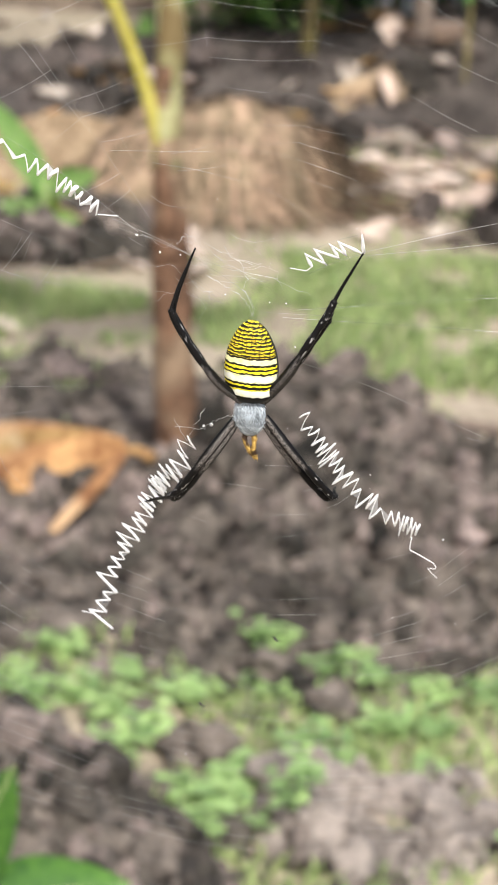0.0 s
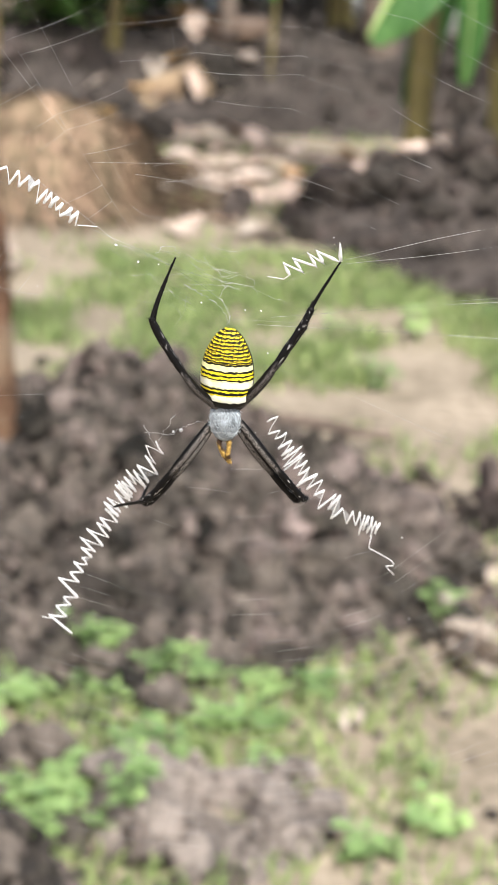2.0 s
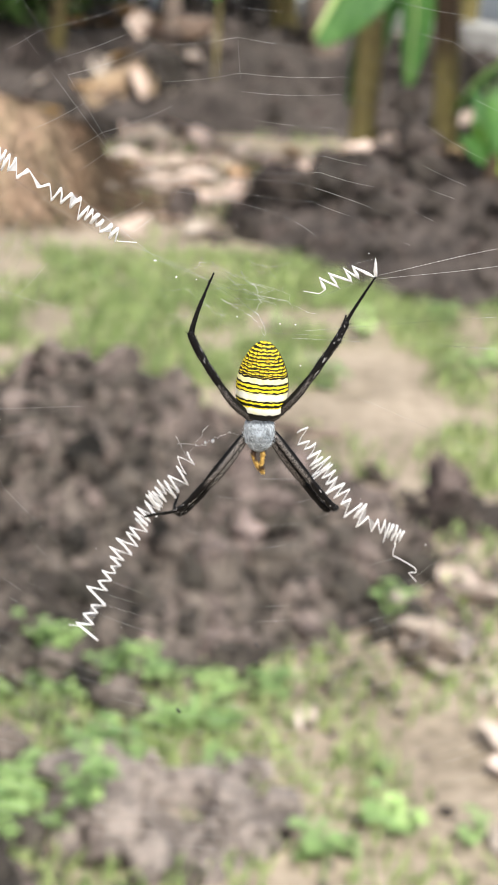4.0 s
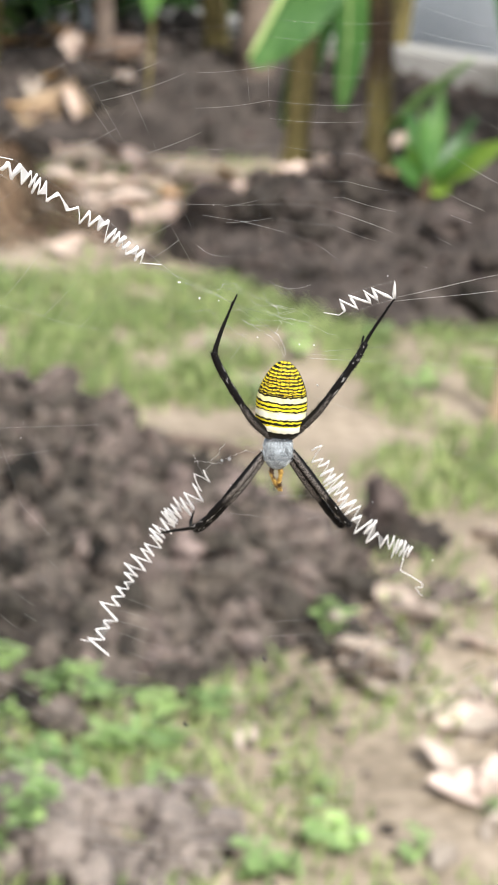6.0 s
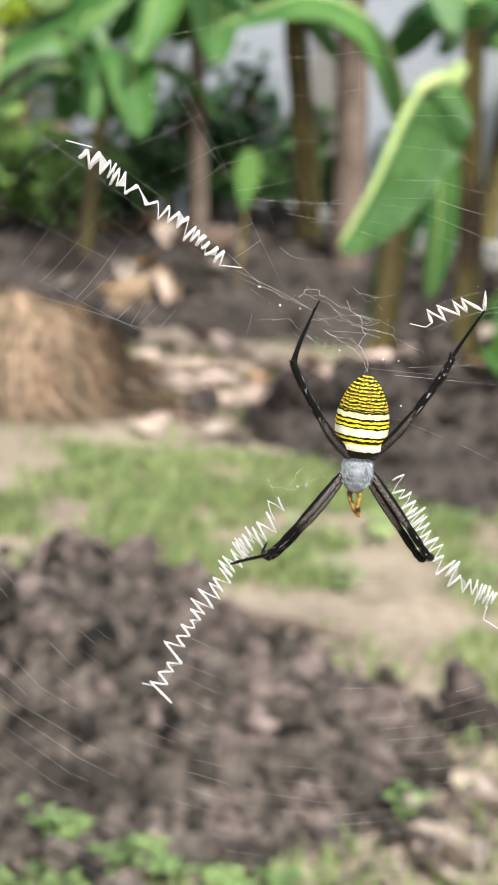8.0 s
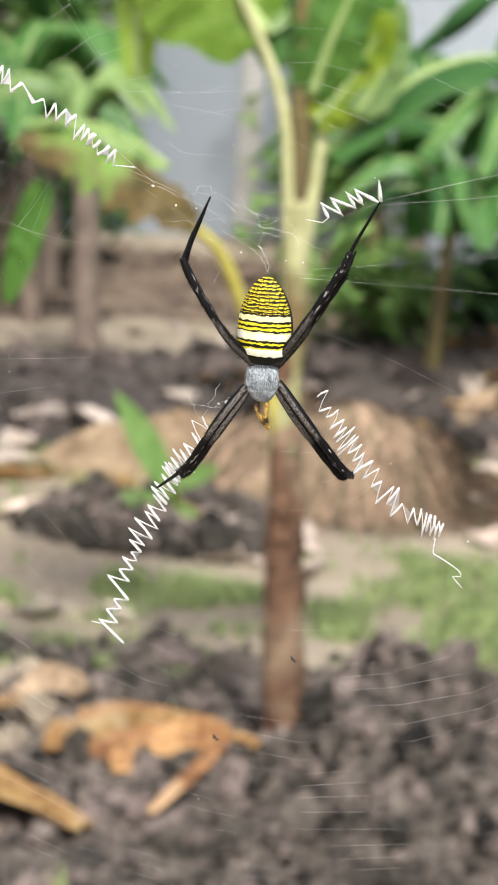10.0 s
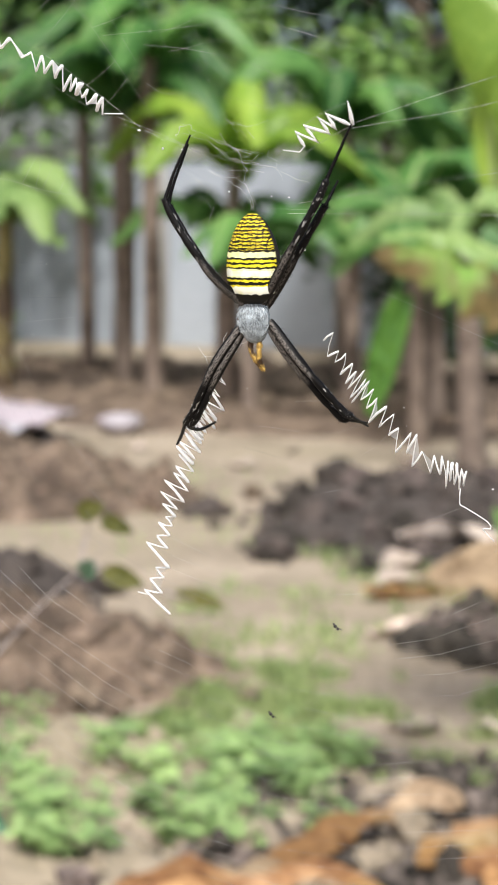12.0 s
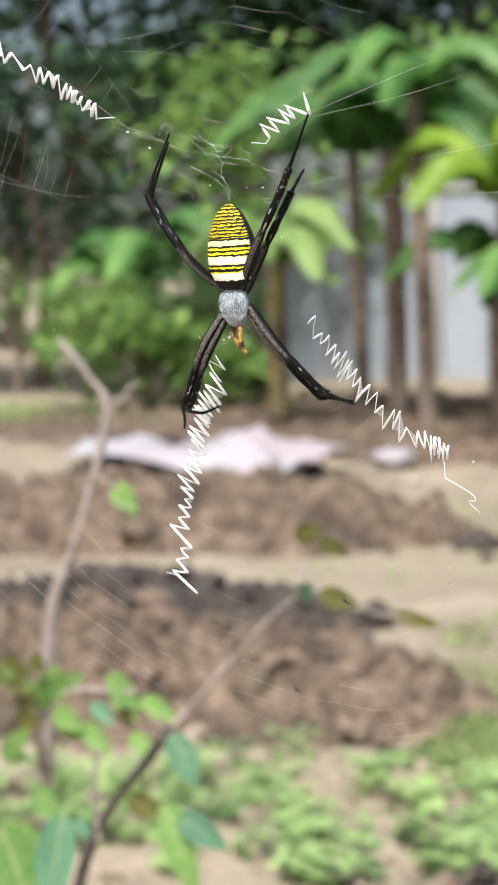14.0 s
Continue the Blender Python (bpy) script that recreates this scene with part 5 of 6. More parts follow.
def build_shrub():
    s = thing("shrub", "bare-branched shrub with a few green and olive leaves", "shrub")
    branches = [([(-0.475, 0.93, 0.0), (-0.48, 0.94, 0.35), (-0.468, 0.95, 0.56), (-0.402, 0.955, 0.665)], 0.0052, 0.0030), ([(-0.404, 0.955, 0.662), (-0.385, 1.0, 0.695), (-0.37, 1.03, 0.718), (-0.345, 1.06, 0.745)], 0.0011, 0.0005), ([(-0.57, 1.05, 0.0), (-0.56, 1.05, 0.4), (-0.547, 1.05, 0.68), (-0.52, 1.05, 0.76), (-0.493, 1.05, 0.841), (-0.505, 1.05, 0.868), (-0.527, 1.05, 0.893)], 0.0055, 0.0018),
                ([(-0.495, 1.05, 0.835), (-0.485, 1.05, 0.85), (-0.475, 1.06, 0.865)], 0.0016, 0.0007), ([(-0.452, 0.95, 0.59), (-0.453, 0.95, 0.62), (-0.45, 0.95, 0.65)], 0.002, 0.001), ([(-0.55, 1.04, 0.60), (-0.53, 1.01, 0.64), (-0.505, 1.0, 0.668), (-0.45, 1.0, 0.672)], 0.003, 0.001),
                ([(-0.507, 1.05, 0.80), (-0.48, 1.02, 0.805), (-0.458, 1.0, 0.803)], 0.0012, 0.0006), ([(-0.36, 1.05, 0.73), (-0.362, 1.07, 0.75), (-0.36, 1.07, 0.765)], 0.0014, 0.0007), ([(-0.352, 1.05, 0.738), (-0.325, 1.04, 0.728), (-0.29, 1.07, 0.713)], 0.0014, 0.0007)]
    for i, (pts, r0, r1) in enumerate(branches):
        part("branch", stem_mesh("branch", pts, r0, r1, M_BRANCH if i == 0 else M_TWIG, n=28, rough=0.35, sides=7), s)
    leaves = [((-0.368, 1.07, 0.762), (-0.350, 1.07, 0.772), 0.011, M_OLIVE), ((-0.352, 1.07, 0.760), (-0.326, 1.06, 0.757), 0.009, M_OLIVE), ((-0.335, 1.03, 0.735), (-0.308, 1.03, 0.731), 0.011, M_OLIVE), ((-0.303, 1.07, 0.716), (-0.270, 1.07, 0.713), 0.008, M_OLIVE), ((-0.357, 1.05, 0.728), (-0.345, 1.04, 0.742), 0.013, M_TEAL),
              ((-0.552, 1.0, 0.685), (-0.52, 0.99, 0.668), 0.016, M_OLIVE), ((-0.518, 1.0, 0.665), (-0.488, 1.0, 0.684), 0.016, M_SHRUB), ((-0.525, 1.0, 0.655), (-0.508, 1.0, 0.690), 0.014, M_SHRUB), ((-0.545, 0.99, 0.625), (-0.525, 0.99, 0.648), 0.014, M_SHRUB), ((-0.47, 1.0, 0.682), (-0.448, 1.0, 0.662), 0.014, M_SHRUB), ((-0.447, 1.0, 0.668), (-0.422, 1.0, 0.658), 0.013, M_SHRUB),
              ((-0.398, 0.95, 0.662), (-0.382, 0.95, 0.634), 0.018, M_TEAL), ((-0.405, 0.95, 0.618), (-0.380, 0.94, 0.570), 0.020, M_SHRUB), ((-0.395, 0.95, 0.612), (-0.358, 0.94, 0.602), 0.018, M_TEAL), ((-0.49, 0.90, 0.61), (-0.455, 0.89, 0.55), 0.034, M_SHRUB), ((-0.445, 0.90, 0.622), (-0.455, 0.89, 0.565), 0.024, M_TEAL), ((-0.43, 0.95, 0.62), (-0.405, 0.95, 0.612), 0.012, M_OLIVE)]
    leaves += [((-0.556, 1.0, 0.672), (-0.535, 0.99, 0.684), 0.013, M_SHRUB), ((-0.53, 1.0, 0.662), (-0.505, 1.0, 0.677), 0.014, M_SHRUB), ((-0.54, 1.0, 0.655), (-0.522, 0.99, 0.668), 0.012, M_OLIVE), ((-0.51, 1.0, 0.648), (-0.489, 1.0, 0.640), 0.012, M_SHRUB), ((-0.468, 1.0, 0.668), (-0.45, 1.0, 0.655), 0.011, M_SHRUB), ((-0.462, 1.0, 0.80), (-0.443, 1.0, 0.79), 0.012, M_SHRUB), ((-0.455, 1.0, 0.806), (-0.447, 1.0, 0.785), 0.010, M_SHRUB)]
    rnd = random.Random(12)
    for x, z, mat in ((-0.545, 0.672, M_SHRUB), (-0.528, 0.69, M_OLIVE), (-0.512, 0.655, M_SHRUB), (-0.54, 0.645, M_OLIVE), (-0.483, 0.662, M_TEAL), (-0.462, 0.652, M_OLIVE), (-0.455, 0.645, M_SHRUB), (-0.555, 0.625, M_SHRUB), (-0.49, 0.648, M_SHRUB), (-0.53, 0.60, M_SHRUB), (-0.50, 0.585, M_TEAL), (-0.545, 0.575, M_SHRUB)):
        a, ln = rnd.uniform(-0.6, 0.9), rnd.uniform(0.018, 0.030)
        leaves.append(((x, 1.0, z), (x + ln * math.cos(a), 0.99, z + ln * math.sin(a)), ln * rnd.uniform(0.4, 0.6), mat))
    for base, tip, w, mat in leaves:
        oval_leaf(s, base, tip, w * 1.25 if mat is M_OLIVE else w, mat)
    f = thing("leafy_seedling", "dark green glossy leaves of a low plant", "plant")
    part("branch", stem_mesh("branch", [(-0.16, 0.97, 0.0), (-0.155, 0.96, 0.2), (-0.148, 0.955, 0.36), (-0.145, 0.95, 0.40)], 0.004, 0.002, M_TWIG, n=14), f)
    for base, tip, w in (((-0.168, 0.95, 0.37), (-0.128, 0.94, 0.478), 0.044), ((-0.15, 0.95, 0.368), (-0.058, 0.95, 0.392), 0.044), ((-0.15, 0.95, 0.36), (-0.185, 0.95, 0.42), 0.03)):
        oval_leaf(f, base, tip, w, M_LEAF_DARK, (0.1, -0.8, 0.5))


# ---- web and spider: both in the web's own plane, x across, y up, z towards the camera, in millimetres ----
WEB = pose(0.0039, 0.2678, 0.929, 108.32, 0, -5.18)
MM = 0.001
HUB = Vector((-2.5, 12.0, 0.0))


def mm_mesh(sh, name, material, smooth=True):
    sh.v = [q * MM for q in sh.v]
    return sh.mesh(name, material, smooth)


def zigzag(path, widths, pitches, slant, seed, thick):
    """A band of one flat silk ribbon laid to and fro across a line, broad on the way out and thin on the way back. Gives the ribbon and the film between close strokes."""
    rnd, sh, film = random.Random(seed), Shape(), Shape()
    mid = curve_points(path, 80)
    length = sum((mid[i + 1] - mid[i]).length for i in range(80))
    at, steps, mood = 0.0, [], 1.0
    while at < length:
        steps.append(at / length)
        if rnd.random() < 0.3:
            mood = rnd.uniform(0.4, 1.7)
        back = len(steps) % 2
        at += float(np.interp(at / length, np.linspace(0, 1, len(pitches)), pitches)) * mood * (rnd.choice((0.2, 0.35, 0.55, 0.9)) if back else rnd.choice((0.8, 1.1, 1.4, 1.9)))
    pts = []
    for i, t in enumerate(steps):
        k = min(int(t * 80), 79)
        d = (mid[k + 1] - mid[k]).normalized()
        s = Vector((-d.y, d.x, 0))
        w = float(np.interp(t, np.linspace(0, 1, len(widths)), widths)) * rnd.uniform(0.55, 1.25)
        q = mid[k].lerp(mid[k + 1], t * 80 - k)
        side = (0.5 if i % 2 else -0.5) + rnd.gauss(0, 0.12)
        pts.append(q + s * w * side + d * slant * w * side + Vector((0, 0, rnd.gauss(0, 0.08))))
    line, rad = [], []
    for i in range(len(pts) - 1):
        p, q = pts[i], pts[i + 1]
        near = float(np.interp(steps[i], np.linspace(0, 1, len(pitches)), pitches))
        w = thick * (rnd.uniform(0.9, 1.65) if i % 2 == 0 else rnd.uniform(0.35, 0.8)) * (0.6 if near > 1.3 else 1.0)
        bow = Vector((rnd.gauss(0, 0.11), rnd.gauss(0, 0.11), 0))
        line += [p + (p - q) * 0.03, p.lerp(q, 0.06) + bow * 0.2, p.lerp(q, 0.5) + bow, p.lerp(q, 0.94) + bow * 0.2]
        rad += [w * 0.25, w * 0.9, w * rnd.uniform(0.7, 1.2), w * rnd.uniform(0.8, 1.3)]
        if i and near < (1.4 if thick > 0.23 else 0.9) and rnd.random() < (0.42 if thick > 0.23 else 0.4):
            o = Vector((0, 0, -0.06))
            film.add([pts[i - 1] + o, p + o, q.lerp(p, rnd.uniform(0.2, 0.7)) + o], [(0, 1, 2)])
    sh.tube(line + [pts[-1]], rad + [thick * 0.5], 7, 0.6, Vector((0, 0, 1)))
    return sh, film


def build_web():
    web = thing("spider_web", "fine orb web with white zigzag silk bands", "spider web")
    web.matrix_basis = WEB
    # four zigzag bands: line, widths, pitch
    bands = [([(-12.6, -1.2, 0), (-18.6, -10.2, 0.2), (-24.3, -24.2, 0.6), (-30.0, -40.6, 1.0)], (2.6, 4.3, 4.2, 3.4, 3.2, 3.0, 2.9, 2.9, 3.0, 4.2), (1.7, 1.0, 0.66, 0.66, 0.72, 0.8, 0.75, 0.9, 0.7), 0.45, 6), ([(4.3, 5.9, -0.6), (8.7, -1.9, -0.5), (15.8, -11.4, -0.5), (23.6, -15.8, -0.6)], (2.4, 2.8, 3.2, 3.8, 3.8, 3.0, 3.4, 3.4), (2.1, 1.5, 0.75, 0.5, 0.46, 0.46, 0.85, 0.4, 0.7), -0.32, 2),
             ([(-47.6, 54.6, -0.8), (-41.5, 50.8, -1.0), (-33.5, 45.2, -1.2), (-26.0, 39.6, -1.4)], (2.4, 3.0, 2.8, 3.1, 3.0, 2.9, 3.0), (1.0, 0.8, 0.62, 0.75, 0.6, 0.6, 0.8), -0.15, 3)]
    for (path, widths, pitch, slant, seed), thick in zip(bands, (0.22, 0.215, 0.28)):
        ribbon, film = zigzag(path, widths, pitch, slant, seed, thick)
        band = part("zigzag_band", mm_mesh(ribbon, "zigzag_band", M_SILK_BAND), web, "white zigzag band of dense silk")
        if film.v:
            part("silk_film", mm_mesh(film, "silk_film", M_SILK_BAND if thick > 0.23 else M_SILK_FILM), band, "thin white silk film between close strokes", "stuff")
    # the short band at the front foot: broad strokes between two straight threads
    zig = [Vector((x, y, 2.0)) for x, y in ((1.9, 34.4), (4.3, 34.1), (5.1, 34.9), (4.0, 36.9), (7.1, 35.5), (5.3, 37.8), (9.0, 36.6), (7.4, 38.9), (10.0, 37.2), (8.6, 39.4), (12.2, 37.7), (12.0, 40.9), (12.4, 37.8))]
    line = [p.lerp(q, f) for p, q in zip(zig, zig[1:]) for f in (0.0, 0.3, 0.7)] + [zig[-1]]
    rnd = random.Random(8)
    short = part("zigzag_band", mm_mesh(Shape().tube(line, [0.08 if i < 6 else rnd.uniform(0.13, 0.30) for i in range(len(line))], 7, 0.5, Vector((0, 0, 1))), "zigzag_band", M_SILK_BAND), web, "short white zigzag band at the front foot")
    film = Shape()
    for k in (3, 5, 7, 8, 9, 11):
        o = Vector((0, 0, -0.05))
        film.add([zig[k] + o, zig[k].lerp(zig[k + 1], 0.55) + o, zig[k].lerp(zig[k - 1], 0.5) + o], [(0, 1, 2)])
    part("silk_film", mm_mesh(film, "silk_film", M_SILK_FILM), short, "thin white silk film between close strokes", "stuff")
    for rail in ([(5.1, 37.8, 2.0), (8.5, 39.6, 2.0), (12.0, 40.9, 2.0)], [(4.6, 33.6, 2.0), (8.4, 35.9, 2.0), (12.4, 37.8, 2.1)]):
        part("rail_thread", mm_mesh(Shape().tube(curve_points(rail, 8), 0.03, 5), "rail_thread", M_SILK_GUY), web)
    # loose ends of the bands
    ends = [[(22.6, -17.0, -0.5), (22.4, -19.4, -0.3), (23.2, -19.8, 0), (26.4, -22.0, -0.2), (26.8, -23.2, -0.2), (25.6, -23.2, -0.1), (27.2, -25.2, -0.2)], [(-49.9, 56.2, -0.8), (-46.2, 55.6, -0.8)], [(-26.4, 39.0, -1.4), (-23.4, 38.9, -1.5)], [(-29.6, -39.0, 1), (-32.0, -38.6, 1)]]
    for e in ends:
        part("silk_end", mm_mesh(Shape().tube(curve_points(e, 12), 0.075, 6), "silk_end", M_SILK_BAND), web)
    rnd = random.Random(17)
    # spokes
    spokes = []
    for i in range(30):
        a = 2 * math.pi * (i + rnd.gauss(0, 0.15)) / 30
        far = 130 + 25 * math.sin(a * 2)
        spokes.append((a, far))
    for a, far in spokes:
        if 0.2 < a < 1.35 or 3.5 < a < 5.8:
            continue
        d = Vector((math.cos(a), math.sin(a), 0))
        bend = Vector((0, 0, rnd.gauss(0, 0.3)))
        part("spoke", mm_mesh(Shape().tube([HUB + d * rnd.uniform(24, 40), HUB + d * 75 + bend, HUB + d * far], 0.012, 4), "spoke", M_SILK_FAINT), web)

    for i in range(7):
        a = math.radians(98 + i * 16.0 + rnd.gauss(0, 2))
        d = Vector((math.cos(a), math.sin(a), 0))
        part("spoke", mm_mesh(Shape().tube([HUB + d * rnd.uniform(26, 40), HUB + d * 70, HUB + d * 135], 0.010, 4), "spoke", M_SILK_FAINT), web)

    # catching threads: from spoke to spoke, sagging a little
    def ring(r_of, i0, i1, keep, silk=M_SILK):
        for i in range(i0, i1):
            if rnd.random() > keep:
                continue
            (a, _), (b, _) = spokes[i % 30], spokes[(i + 1) % 30]
            b = b if b > a else b + 2 * math.pi
            p, q = HUB + Vector((math.cos(a), math.sin(a), 0)) * r_of(i), HUB + Vector((math.cos(b), math.sin(b), 0)) * r_of(i + 1)
            mid = p.lerp(q, 0.5)
            sag = (mid - HUB).normalized() * (-0.015 * (p - q).length) + Vector((0, -0.012 * (p - q).length, 0))
            line = [p, p.lerp(q, 0.25) + sag * 0.75, mid + sag, p.lerp(q, 0.75) + sag * 0.75, q]
            part("catching_thread", mm_mesh(Shape().tube(line, 0.015, 4), "catching_thread", silk), web)

    for k in range(6):
        ring(lambda i: 17 + k * 4.6 + 0.8 * math.sin(i * 1.3 + k), 20, 26, 0.6, M_SILK_FAINT)
    for k in range(22):
        ring(lambda i: 46 + k * 3.1 + 0.8 * math.sin(i * 1.3 + k), 17, 28, 0.9)
    for k in range(14):
        ring(lambda i: 37 + k * 4.2 + 0.9 * math.sin(i * 0.9 + k * 2), 5, 13, 0.8, M_SILK_ARC)
    for k in range(5):
        ring(lambda i: 72 + k * 6.5, 3, 6, 0.6, M_SILK_FAINT)
    for k in range(7):
        ring(lambda i: 40 + k * 8 + 1.5 * math.sin(i * 1.7 + k * 3), 12, 17, 0.55, M_SILK_FAINT)
        ring(lambda i: 36 + k * 9 + 1.5 * math.sin(i * 1.7 + k * 3), 28, 30, 0.25, M_SILK_FAINT)
    # close rings beside the upper left band
    for k in range(17):
        ring(lambda i: 38 + k * 3.6 + 0.9 * math.sin(i * 1.1 + k), 11, 17, 0.4, M_SILK_SIDE)
    # long guy threads
    guys = [[(12.2, 38.0, 2.2), (38, 45, 0), (90, 57, 0)], [(12.2, 37.4, 2.2), (36, 41, 0), (90, 56, 0)], [(3.0, 26.5, 1), (40, 31.5, 0), (95, 36, 0)], [(1.0, 25.0, 1), (40, 24.5, 0), (95, 23, 0)], [(-24.4, 38.5, -1.5), (-14, 34.8, 0), (-5.0, 29.6, 1.4), (-3.0, 26.6, 2.0)], [(-20, 36.6, -0.8), (-9, 33.0, 0.4), (0, 31.6, 0.8)], [(-75, 74.6, -0.6), (-46.6, 56.0, -0.8), (-32.6, 46.6, -1.2), (-20.4, 37.0, -0.6)], [(-76, 70.5, -0.6), (-48.2, 53.2, -0.8), (-34.6, 43.8, -1.2), (-26.4, 38.6, -1.4)]]
    # threads that fan out beside and above the upper bands
    fans = [[(-40, 72, 0), (-32, 60.7, 0), (-26.5, 53, 0)], [(-78, 54, 0), (-44.3, 39.5, 0), (-34.4, 35.3, 0), (-20.7, 30.6, 0.4)], [(-80, 37, 0), (-47.1, 30.5, 0), (-34.5, 27.5, 0), (-19.1, 26.9, 0.6)],
             [(6.2, 26.6, 1), (17.8, 28.9, 0), (34.0, 31.4, 0), (70, 37, 0)], [(2.3, 17.6, 1), (14.6, 12.8, 0), (25.6, 7.8, 0), (50, -3, 0)], [(-46.1, 16.8, 0), (-34.3, 16.4, 0)]]
    fans += [[(-23.0, 37.8, 0), (-13.5, 34.6, 0), (-6.5, 30.3, 0)], [(-21.8, 36.4, 0), (-15.2, 32.1, 0), (-7.8, 27.3, 0)], [(-20.1, 36.8, 0), (-10.2, 35.7, 0), (-4.0, 32.7, 0)], [(-42.6, 45.0, 0), (-31.5, 38.0, 0), (-19.6, 31.0, 0), (-8.6, 26.0, 1)], [(-2.7, 25.7, 1), (17.0, 25.0, 0), (60, 23.2, 0)]]
    arcs = [[(-24, 50.5, 0), (-12.8, 51.1, 0), (-2.3, 51.9, 0), (6.6, 49.7, 0), (14.2, 47.0, 0)], [(-18, 49, 0), (-10.1, 48.0, 0), (-1.0, 45.5, 0), (5.6, 40.9, 0)], [(-18.3, 43.6, 0), (-15.6, 42.1, 0), (-8.6, 42.0, 0), (-0.4, 39.7, 0)]]
    for g in fans:
        part("guy_thread", mm_mesh(Shape().tube(curve_points(g, 12), 0.012, 4), "guy_thread", M_SILK_ARC), web)
    for g in arcs:
        part("catching_thread", mm_mesh(Shape().tube(curve_points(g, 12), 0.018, 4), "catching_thread", M_SILK_ARC), web)
    for g in guys:
        part("guy_thread", mm_mesh(Shape().tube(curve_points(g, 10), 0.021, 4), "guy_thread", M_SILK_GUY), web)
    # anchor threads to the shrub, the seedling and the young banana
    back = WEB.inverted()
    for p, q in (((-60, 60, 0), (-0.490, 1.05, 0.840)), ((-70, -30, 0), (-0.404, 0.955, 0.662)), ((10, -110, 0), (-0.148, 0.952, 0.390)), ((60, 100, 0), (-0.10, 2.66, 1.02))):
        end = back @ Vector(q) / MM
        part("anchor_thread", mm_mesh(Shape().tube([p, Vector(p).lerp(end, 0.5) + Vector((0, -4, 0)), end], 0.020, 4), "anchor_thread", M_SILK_FAINT), web)
    # tangle above the abdomen
    for _ in range(26):
        p = Vector((rnd.gauss(-9, 6.0), rnd.uniform(27.5, 39), rnd.uniform(-0.5, 1.5)))
        a = rnd.gauss(-0.22, 0.22) if rnd.random() < 0.8 else rnd.gauss(-1.3, 0.5)
        pts = [p]
        for _ in range(rnd.randint(3, 7)):
            kink = a + rnd.gauss(0, 0.42)
            step = rnd.uniform(0.5, 1.7)
            pts.append(pts[-1] + Vector((math.cos(kink) * step, math.sin(kink) * step, rnd.gauss(0, 0.15))))
        part("tangled_thread", mm_mesh(Shape().tube(pts, [rnd.choice((0.008, 0.010, 0.013, 0.022)) for _ in pts], 5), "tangled_thread", M_SILK_MESS), web)
    # thick mended strand down to the spinnerets, and the small ones beside the head
    for pts in ([(-7.8, 36.5, 1), (-6.6, 34.8, 1), (-5.0, 33.6, 1), (-4.4, 31.2, 1), (-4.8, 29.5, 1.2), (-3.8, 28.2, 2), (-3.1, 26.0, 3)], [(-10.5, 31.0, 0.6), (-7.0, 29.6, 1), (-4.6, 28.0, 1.6), (-3.1, 26.0, 3)], [(-11.2, 36.9, 1.5), (-12.2, 37.7, 1), (-13.8, 37.4, 0.6), (-14.6, 36.2, 0.5)], [(-15.6, 2.3, 0.4), (-11.7, 2.6, 0.5), (-9.8, 3.8, 0.7), (-7.6, 5.6, 0.8), (-5.7, 5.7, 1.0)], [(-15.6, 4.0, 0.3), (-13.3, -0.6, 0.3), (-12.9, 2.0, 0.4), (-10.6, 7.0, 0.6)]):
        line = [q + Vector((rnd.gauss(0, 0.17), rnd.gauss(0, 0.17), 0)) for q in curve_points(pts, 20)]
        part("tangled_thread", mm_mesh(Shape().tube(line, [rnd.choice((0.015, 0.02, 0.03, 0.05)) for _ in line], 5), "tangled_thread", M_SILK_MESS), web)
    # bits of debris and prey in the threads
    bits = [(-20.5, 36.9, 0, 0.42), (-17.2, 34.2, 0, 0.30), (-14.2, 34.0, 0, 0.24), (-9.7, 3.8, 0.8, 0.62), (-10.9, 3.3, 0.7, 0.40), (2.9, 19.5, 0.5, 0.26), (-1.0, 27.5, 1, 0.2), (27.6, -16.6, 0, 0.22), (-7.6, 28.0, 0.5, 0.2), (1.4, 27.2, 0.5, 0.25)]
    for i in range(26):
        bits.append((rnd.uniform(-60, 45), rnd.uniform(-75, 70), 0, rnd.uniform(0.07, 0.14)))
    for x, y, z, r in bits:
        r *= 0.6
        m = pose(x, y, z, rnd.uniform(0, 360), rnd.uniform(0, 360), 0) @ Matrix.Diagonal((r, r * rnd.uniform(0.5, 0.9), r * 0.7, 1))
        part("silk_speck", mm_mesh(Shape().add([m @ (q * (1 + 0.9 * noise.noise(q * 2.5 + Vector((x, y, 0))))) for q in ICO2[0]], ICO2[1]), "silk_speck", M_SILK_BAND), web)
    for k, (x, y) in enumerate(((-11.9, -59.7), (1.0, -42.0))):
        fly = tagged(new("gnat"), "tiny dark gnat caught in the web", "insect")
        fly.matrix_basis = WEB
        sh = Shape()
        for dx, dy, r in ((0, 0, 0.32), (0.35, -0.45, 0.24), (-0.2, 0.4, 0.18)):
            sh.add([(q * r + Vector((x + dx, y + dy, 0.2))) for q in ICO1[0]], ICO1[1])
        part("body", mm_mesh(sh, "body", M_LEG), fly)
        part("leg", mm_mesh(Shape().tube([(x, y, 0.2), (x + 0.5, y - 0.1, 0.4), (x + 0.9, y - 0.7, 0)], 0.05, 4), "leg", M_LEG), fly)


# the body's own frame: y to the tip of the abdomen, z up from the back
BODY = Matrix.Translation((-2.95, 14.0, 6.7)) @ pose(0, 0, 0, -15.4, 0, 1.0) @ pose(0, 0, 0, 0, -10, 0)


